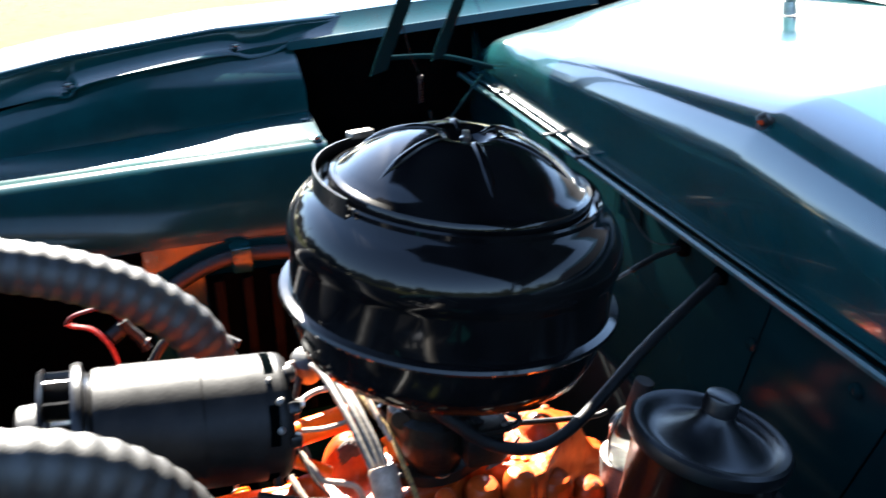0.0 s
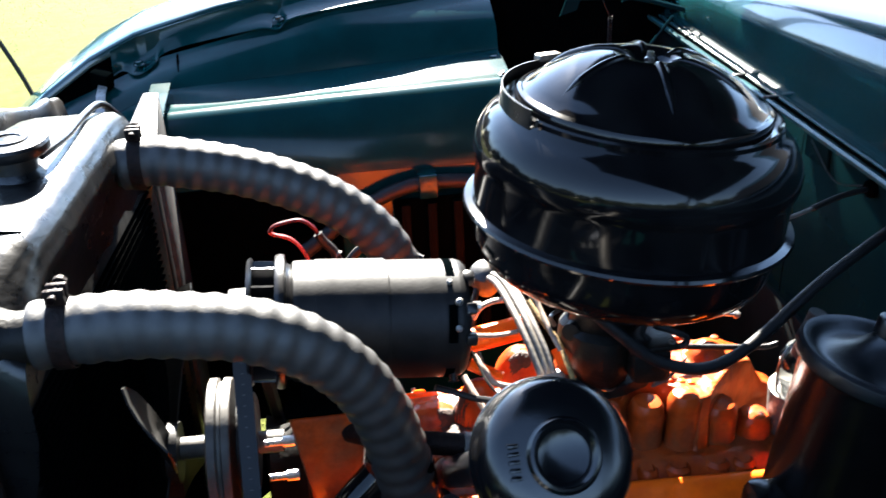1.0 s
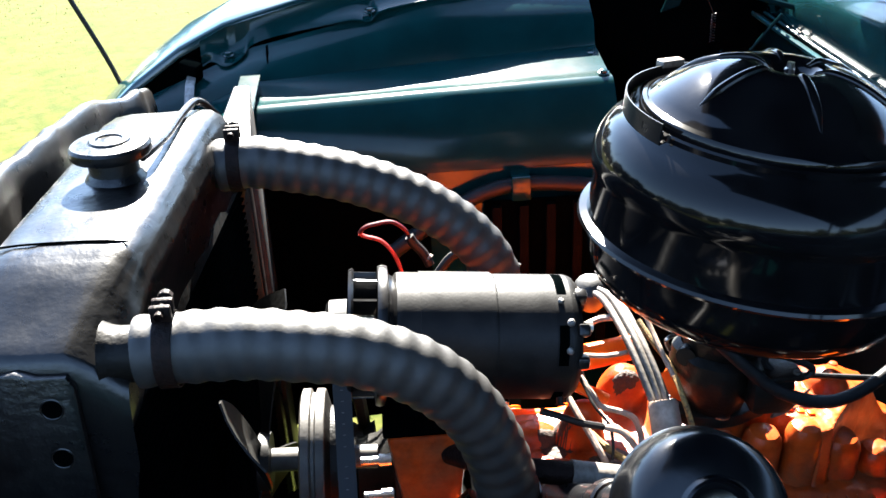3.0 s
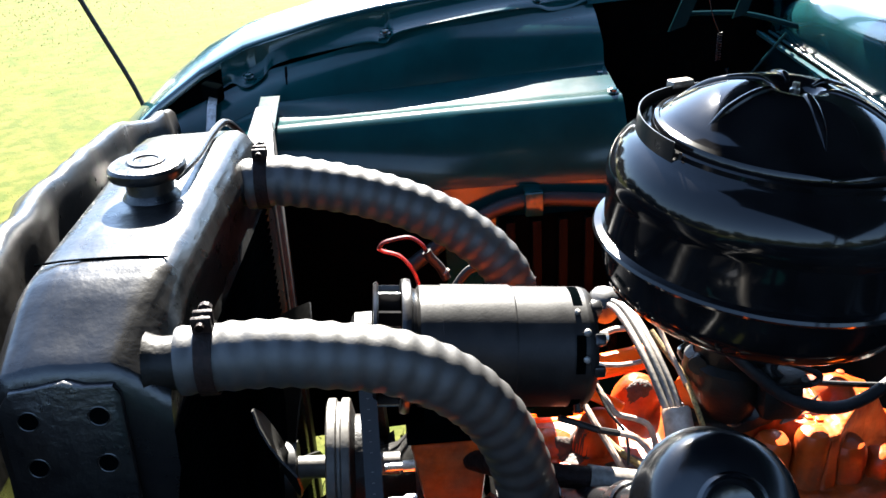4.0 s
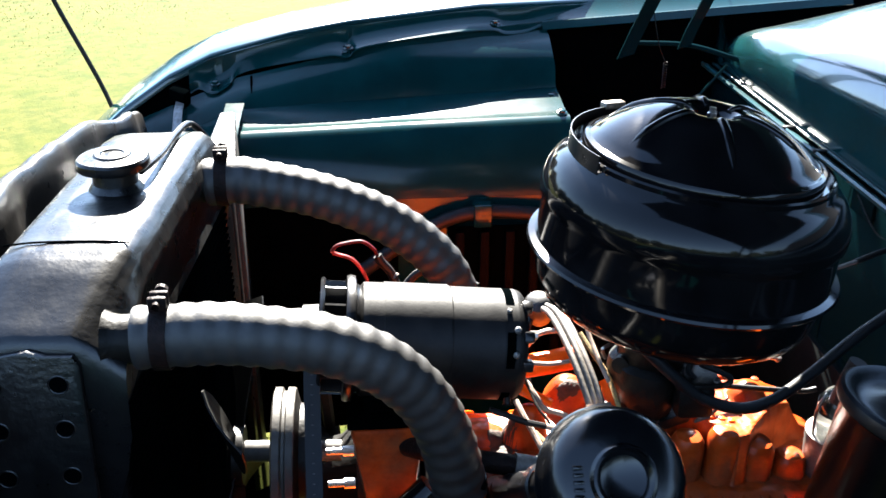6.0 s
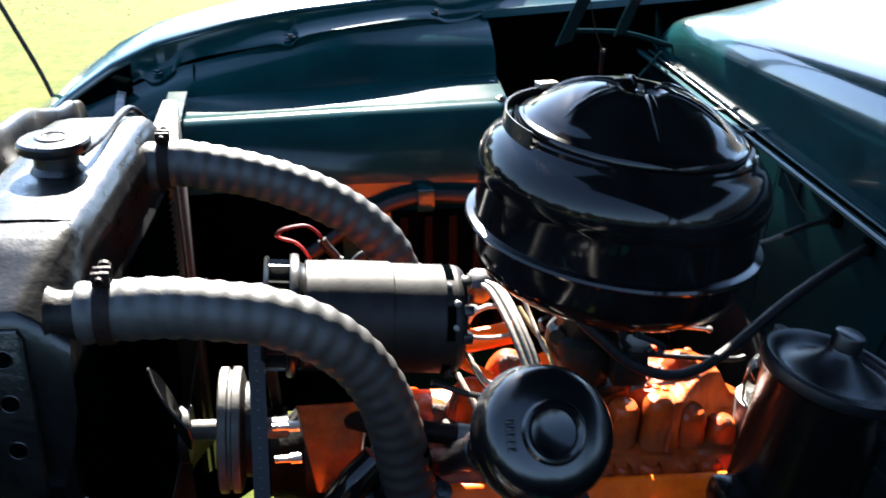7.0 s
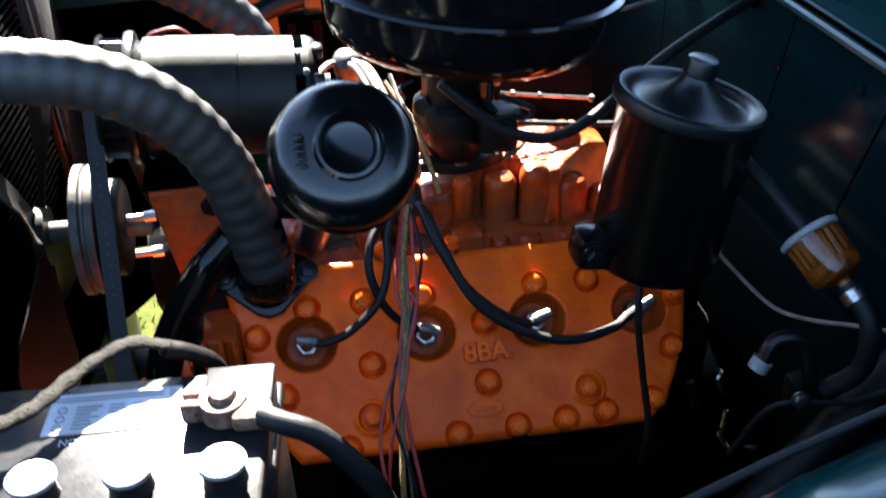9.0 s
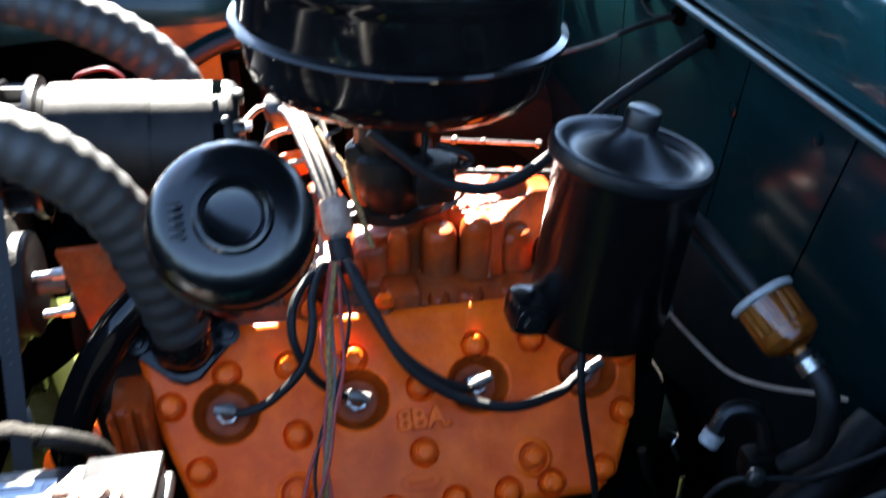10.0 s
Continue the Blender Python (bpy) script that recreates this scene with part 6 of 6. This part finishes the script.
wire("wire_hook", "small black wire loop hanging under the air cleaner", [(-0.004, -0.04, 0.925), (-0.005, -0.04, 0.89), (-0.006, -0.04, 0.875), (0.010, -0.042, 0.861), (0.034, -0.043, 0.857), (0.041, -0.042, 0.865), (0.024, -0.041, 0.876), (0.006, -0.040, 0.884)], 0.0036, RUBBER)
pump = thing("fuel_pump", (0.19, -0.03, 0.74), "fuel pump with a glass sediment bowl behind the filter", "fuel pump")
part("body", lathe([(0.03, 0.70), (0.034, 0.74), (0.036, 0.775), (0.0, 0.775)], 24, Matrix.Translation((0.185, -0.03, 0))), ZINC, pump, "bright cast pump body")
part("glass_bowl", lathe([(0.026, 0.776), (0.028, 0.782), (0.028, 0.815), (0.022, 0.825), (0.0, 0.827)], 28, Matrix.Translation((0.185, -0.03, 0))), GLASS, pump, "clear glass bowl")
part("bail", tube([(0.155, -0.03, 0.77), (0.155, -0.03, 0.81), (0.17, -0.03, 0.834), (0.20, -0.03, 0.834), (0.215, -0.03, 0.81), (0.215, -0.03, 0.77)], 0.002, 6), STEEL, pump)
part("elbow_fitting", tube([(0.168, -0.045, 0.83), (0.172, -0.05, 0.86), (0.178, -0.052, 0.885)], 0.010, 12), RUBBER_GREY, pump, "upright grey fitting")
wire("speedometer_cable", "thin black cable meeting the firewall", [(0.345, 0.150, 0.923), (0.30, 0.14, 0.922), (0.255, 0.124, 0.917)], 0.0036, RUBBER, "cable")
# Continues the cable above in a paler colour.
wire("cable_end", "pale end of the same cable below the air cleaner", [(0.255, 0.124, 0.917), (0.22, 0.115, 0.912), (0.12, 0.09, 0.905)], 0.0026, PALE, "cable")
for at in ((0.345, 0.068, 0.922), (0.345, 0.150, 0.923)):
    part("grommet", lathe([(0.012, 0.0), (0.0115, 0.005), (0.008, 0.009), (0.0, 0.009)], 18, frame_from(at, (-1, 0, 0), (0, 1, 0))), SHADE_UNDERCOAT, firewall, "black rubber grommet")
part("data_plate", block((0.3405, 0.255, 0.905), (0.3445, 0.315, 0.942), 0.001), TEAL_DARK, firewall, "small dark data plate")
wire("choke_wire", "thin wire slanting down the firewall", [(0.335, 0.29, 0.935), (0.335, 0.22, 0.905), (0.338, 0.155, 0.925)], 0.0010, BLACK_SATIN)

# inline fuel filter with hoses
FA = Vector((0.234, -0.296, 0.830))
FB = Vector((0.252, -0.344, 0.799))
fax = (FB - FA).normalized()
fm = frame_from(FA, fax, (1, 0, 0))
ff = thing("fuel_filter", FA, "amber see-through inline fuel filter on black hoses", "fuel filter")
part("rim", lathe([(0.0, -0.004), (0.024, -0.004), (0.0285, -0.002), (0.0285, 0.002), (0.025, 0.004)], 36, fm), CAP_GREY, ff, "pale plastic rim")
part("shell", lathe([(0.026, 0.003), (0.0255, 0.038), (0.024, 0.044), (0.014, 0.050), (0.008, 0.052)], 36, fm), AMBER_GLASS, ff, "clear amber shell")
part("element", lathe([(0.0, 0.004), (0.0215, 0.004), (0.0205, 0.030), (0.0, 0.030)], 36, fm, None, lambda a, r, z: 1 + 0.05 * math.cos(18 * a)), AMBER, ff, "pleated brown paper element")
part("base", lathe([(0.0, 0.031), (0.0235, 0.031), (0.0235, 0.040), (0.016, 0.046), (0.0, 0.046)], 36, fm), AMBER, ff, "cloudy amber base")
part("spigot", lathe([(0.006, 0.045), (0.006, 0.070)], 16, fm), AMBER, ff)
part("hose_clamp", lathe([(0.0098, 0.062), (0.0112, 0.062), (0.0112, 0.073), (0.0098, 0.073)], 20, fm), STEEL, ff, "bright worm clamp")
wire("fuel_hose", "black hose curving down from the fuel filter", [FA + fax * 0.056, FA + fax * 0.085, (0.262, -0.375, 0.765), (0.262, -0.372, 0.725), (0.245, -0.355, 0.69)], 0.0095, RUBBER, "hose", 12)
wire("fuel_hose", "black hose rising to the fuel filter", [(0.165, -0.14, 0.865), (0.185, -0.185, 0.878), (0.205, -0.235, 0.866), FA - fax * 0.002], 0.0085, RUBBER, "hose", 12)
gw = wire("ground_wire", "pale thin cable sagging past the filter", [(0.195, -0.200, 0.758), (0.210, -0.220, 0.741), (0.240, -0.250, 0.713), (0.265, -0.280, 0.714), (0.297, -0.310, 0.723), (0.314, -0.330, 0.729)], 0.0022, TAN)
part("ring_terminal", lathe([(0.003, -0.001), (0.0075, -0.001), (0.0075, 0.001), (0.003, 0.001), (0.003, -0.001)], 18, frame_from((0.195, -0.200, 0.758), (0.2, -0.9, 0.4))), STEEL, gw, "bright ring terminal")
steer = thing("steering_box", (0.26, -0.33, 0.5), "dark steering column and box by the firewall", "steering box")
part("column", tube([(0.10, -0.40, 0.50), (0.22, -0.37, 0.60), (0.345, -0.34, 0.70)], 0.024, 16), GREASY, steer, "greasy dark column")
part("box", block((0.06, -0.45, 0.42), (0.17, -0.36, 0.54), 0.02), GREASY, steer)
valve = thing("brake_switch", (0.225, -0.33, 0.66), "dark brake line junction with capped pipe", "fitting")
part("body", block((0.214, -0.352, 0.664), (0.250, -0.326, 0.697), 0.007), GREASY, valve)
part("capped_pipe", tube([(0.235, -0.34, 0.70), (0.225, -0.335, 0.735), (0.20, -0.33, 0.74), (0.185, -0.335, 0.72)], 0.008, 10), BLACK_SATIN, valve)
part("cap", lathe([(0.0, 0.014), (0.0095, 0.012), (0.010, 0.0), (0.0, 0.0)], 16, frame_from((0.187, -0.334, 0.722), (-0.5, -0.1, -0.8))), CAP_GREY, valve, "pale plastic cap")
piece("bolt", bolt_steel, frame_from((0.215, -0.362, 0.69), (-0.2, -1, 0.3)), valve)
wire("linkage_rod", "small bright clutch linkage clip below the engine", [(0.229, -0.170, 0.570), (0.233, -0.180, 0.569), (0.227, -0.185, 0.562), (0.233, -0.190, 0.545)], 0.0026, STEEL, "rod")
wire("linkage_rod", "small bright clutch linkage clip below the engine", [(0.235, -0.200, 0.527), (0.231, -0.205, 0.506), (0.226, -0.210, 0.499), (0.240, -0.210, 0.473)], 0.0030, STEEL, "rod")
wire("linkage_rod", "small dark clutch linkage rod below the engine", [(0.17, -0.23, 0.61), (0.19, -0.24, 0.53), (0.23, -0.25, 0.47)], 0.005, GREASY, "rod")
wire("harness", "black harness lying along the near apron", [(-0.16, -0.62, 0.86), (-0.06, -0.630, 0.892), (0.04, -0.606, 0.899), (0.14, -0.582, 0.902), (0.24, -0.562, 0.900), (0.345, -0.555, 0.90)], 0.0030, RUBBER, segs=14, steps=12)
wire("loose_wire", "thin black wire across the junction", [(0.344, -0.38, 0.72), (0.27, -0.37, 0.685), (0.20, -0.345, 0.67), (0.17, -0.33, 0.60)], 0.003, RUBBER)

# ---- battery ----
BAT = Matrix.Translation((-0.255, -0.388, 0.0)) @ pose(0, 0, 0, 0, 0, -6.0)
bat = thing("battery", (0, 0, 0), "black lead-acid battery with pale filler caps and a warning label", "battery", m=BAT @ Matrix.Translation((-0.12, -0.085, 0.64)))
part("case", block((-0.245, -0.175, 0.640), (0.0, 0.0, 0.845), 0.004, BAT), PLASTIC, bat)
part("lid_rim", block((-0.249, -0.179, 0.815), (0.004, 0.004, 0.828), 0.003, BAT), PLASTIC, bat)
part("corner_pad", block((-0.050, -0.045, 0.843), (0.001, 0.001, 0.849), 0.002, BAT), PLASTIC, bat)
cap_me = mesh_of("filler_cap", lathe([(0.0120, 0.0150), (0.0160, 0.0155), (0.0165, 0.0175), (0.0155, 0.0190), (0.0, 0.0195)], 28), CAP_GREY)
neck_me = mesh_of("filler_neck", lathe([(0.0150, 0.0), (0.0142, 0.003), (0.0138, 0.0155), (0.0, 0.0155)], 24), PLASTIC)
for k in range(4):
    piece("filler_neck", neck_me, BAT @ Matrix.Translation((-0.025 - 0.0615 * k, -0.1130, 0.845)), bat, "black filler neck")
    piece("filler_cap", cap_me, BAT @ Matrix.Translation((-0.025 - 0.0615 * k, -0.1130, 0.845)), bat, "pale round filler cap")
lab = part("label", block((-0.161, -0.056, 0.8452), (-0.067, -0.014, 0.8462), 0.0, BAT), WHITE, bat, "white printed warning label")
rnd_b = random.Random(9)
for k, (x0, w) in enumerate(((-0.157, 0.012), (-0.141, 0.019), (-0.117, 0.013), (-0.100, 0.028))):
    for j in range(7 if k else 3):
        if k == 0:
            part("print_mark", lathe([(0.0036, 0.84635), (0.0036, 0.84655), (0.0026, 0.84655), (0.0026, 0.84635)], 14, BAT @ Matrix.Translation((x0 + 0.006, -0.050 + 0.0095 * j, 0))), INK, lab)
        else:
            ww = w * rnd_b.uniform(0.6, 1.0)
            part("print_bar", block((x0, -0.052 + 0.0037 * j, 0.84635), (x0 + ww, -0.0508 + 0.0037 * j, 0.84655), 0.0, BAT), INK, lab)
for j in range(2):
    part("print_bar", block((-0.157, -0.0225 + 0.0034 * j, 0.84635), (-0.080, -0.0212 + 0.0034 * j, 0.84655), 0.0, BAT), INK, lab)
part("print_mark", lathe([(0.0042, 0.84635), (0.0042, 0.84655), (0.003, 0.84655), (0.003, 0.84635)], 3, BAT @ Matrix.Translation((-0.073, -0.020, 0))), INK, lab)
raised_text("DANGER/POISON", BAT @ Matrix.Translation((-0.113, -0.0635, 0.8453)) @ pose(0, 0, 0, 0, 0, 180), 0.0085, 0.0002, WHITE, bat, "warning_word")
term = bmesh.new()
lathe([(0.010, 0.845), (0.009, 0.868), (0.008, 0.870), (0.0, 0.870)], 18, BAT @ Matrix.Translation((-0.031, -0.052, 0)), term)
part("post", term, LEAD, bat, "grey lead post")
cl = bmesh.new()
lathe([(0.0105, 0.849), (0.0165, 0.849), (0.0165, 0.865), (0.0105, 0.865)], 20, BAT @ Matrix.Translation((-0.031, -0.052, 0)), cl)
block((-0.060, -0.060, 0.849), (-0.044, -0.053, 0.866), 0.002, BAT, cl)
block((-0.060, -0.048, 0.849), (-0.044, -0.041, 0.866), 0.002, BAT, cl)
block((-0.056, -0.064, 0.853), (-0.049, -0.034, 0.860), 0.002, BAT, cl)
block((-0.024, -0.074, 0.849), (0.004, -0.054, 0.863), 0.004, BAT, cl)
cable_clamp = part("cable_clamp", cl, LEAD, None, "oxidised lead clamp on the battery post", category="cable clamp")
wire("battery_cable", "thick black battery cable arching down from the clamp", [BAT @ Vector((-0.004, -0.066, 0.857)), BAT @ Vector((0.012, -0.075, 0.856)), (-0.230, -0.470, 0.847), (-0.209, -0.475, 0.822), (-0.188, -0.477, 0.780), (-0.175, -0.475, 0.70), (-0.17, -0.47, 0.5)], 0.0085, RUBBER, "cable", 14)
part("ground_strap", tube([(-0.329, -0.373, 0.868), (-0.358, -0.368, 0.872), (-0.389, -0.386, 0.870), (-0.419, -0.420, 0.868), (-0.450, -0.438, 0.868), (-0.53, -0.47, 0.868)], 0.0068, 14, 8, None, 0.42, lambda s: (0.75 + 0.35 * min(1.0, s / 0.03)) * (1.0 + 0.10 * math.sin(s * 330) + 0.06 * math.sin(s * 711))), BRAID, None, "frayed braided ground strap behind the battery", category="strap")
part("ground_strap", tube([(-0.335, -0.372, 0.866), (-0.315, -0.364, 0.85), (-0.30, -0.35, 0.82), (-0.30, -0.33, 0.74)], 0.009, 12, 6, None, 0.7), GREASY, None, "dark taped end of the ground strap", category="strap")
tray = part("battery_tray", block((-0.53, -0.58, 0.622), (-0.24, -0.36, 0.638), 0.004), GREASY, car, "dark battery tray")
part("tray_leg", block((-0.53, -0.56, 0.44), (-0.50, -0.38, 0.63), 0.004), GREASY, tray)
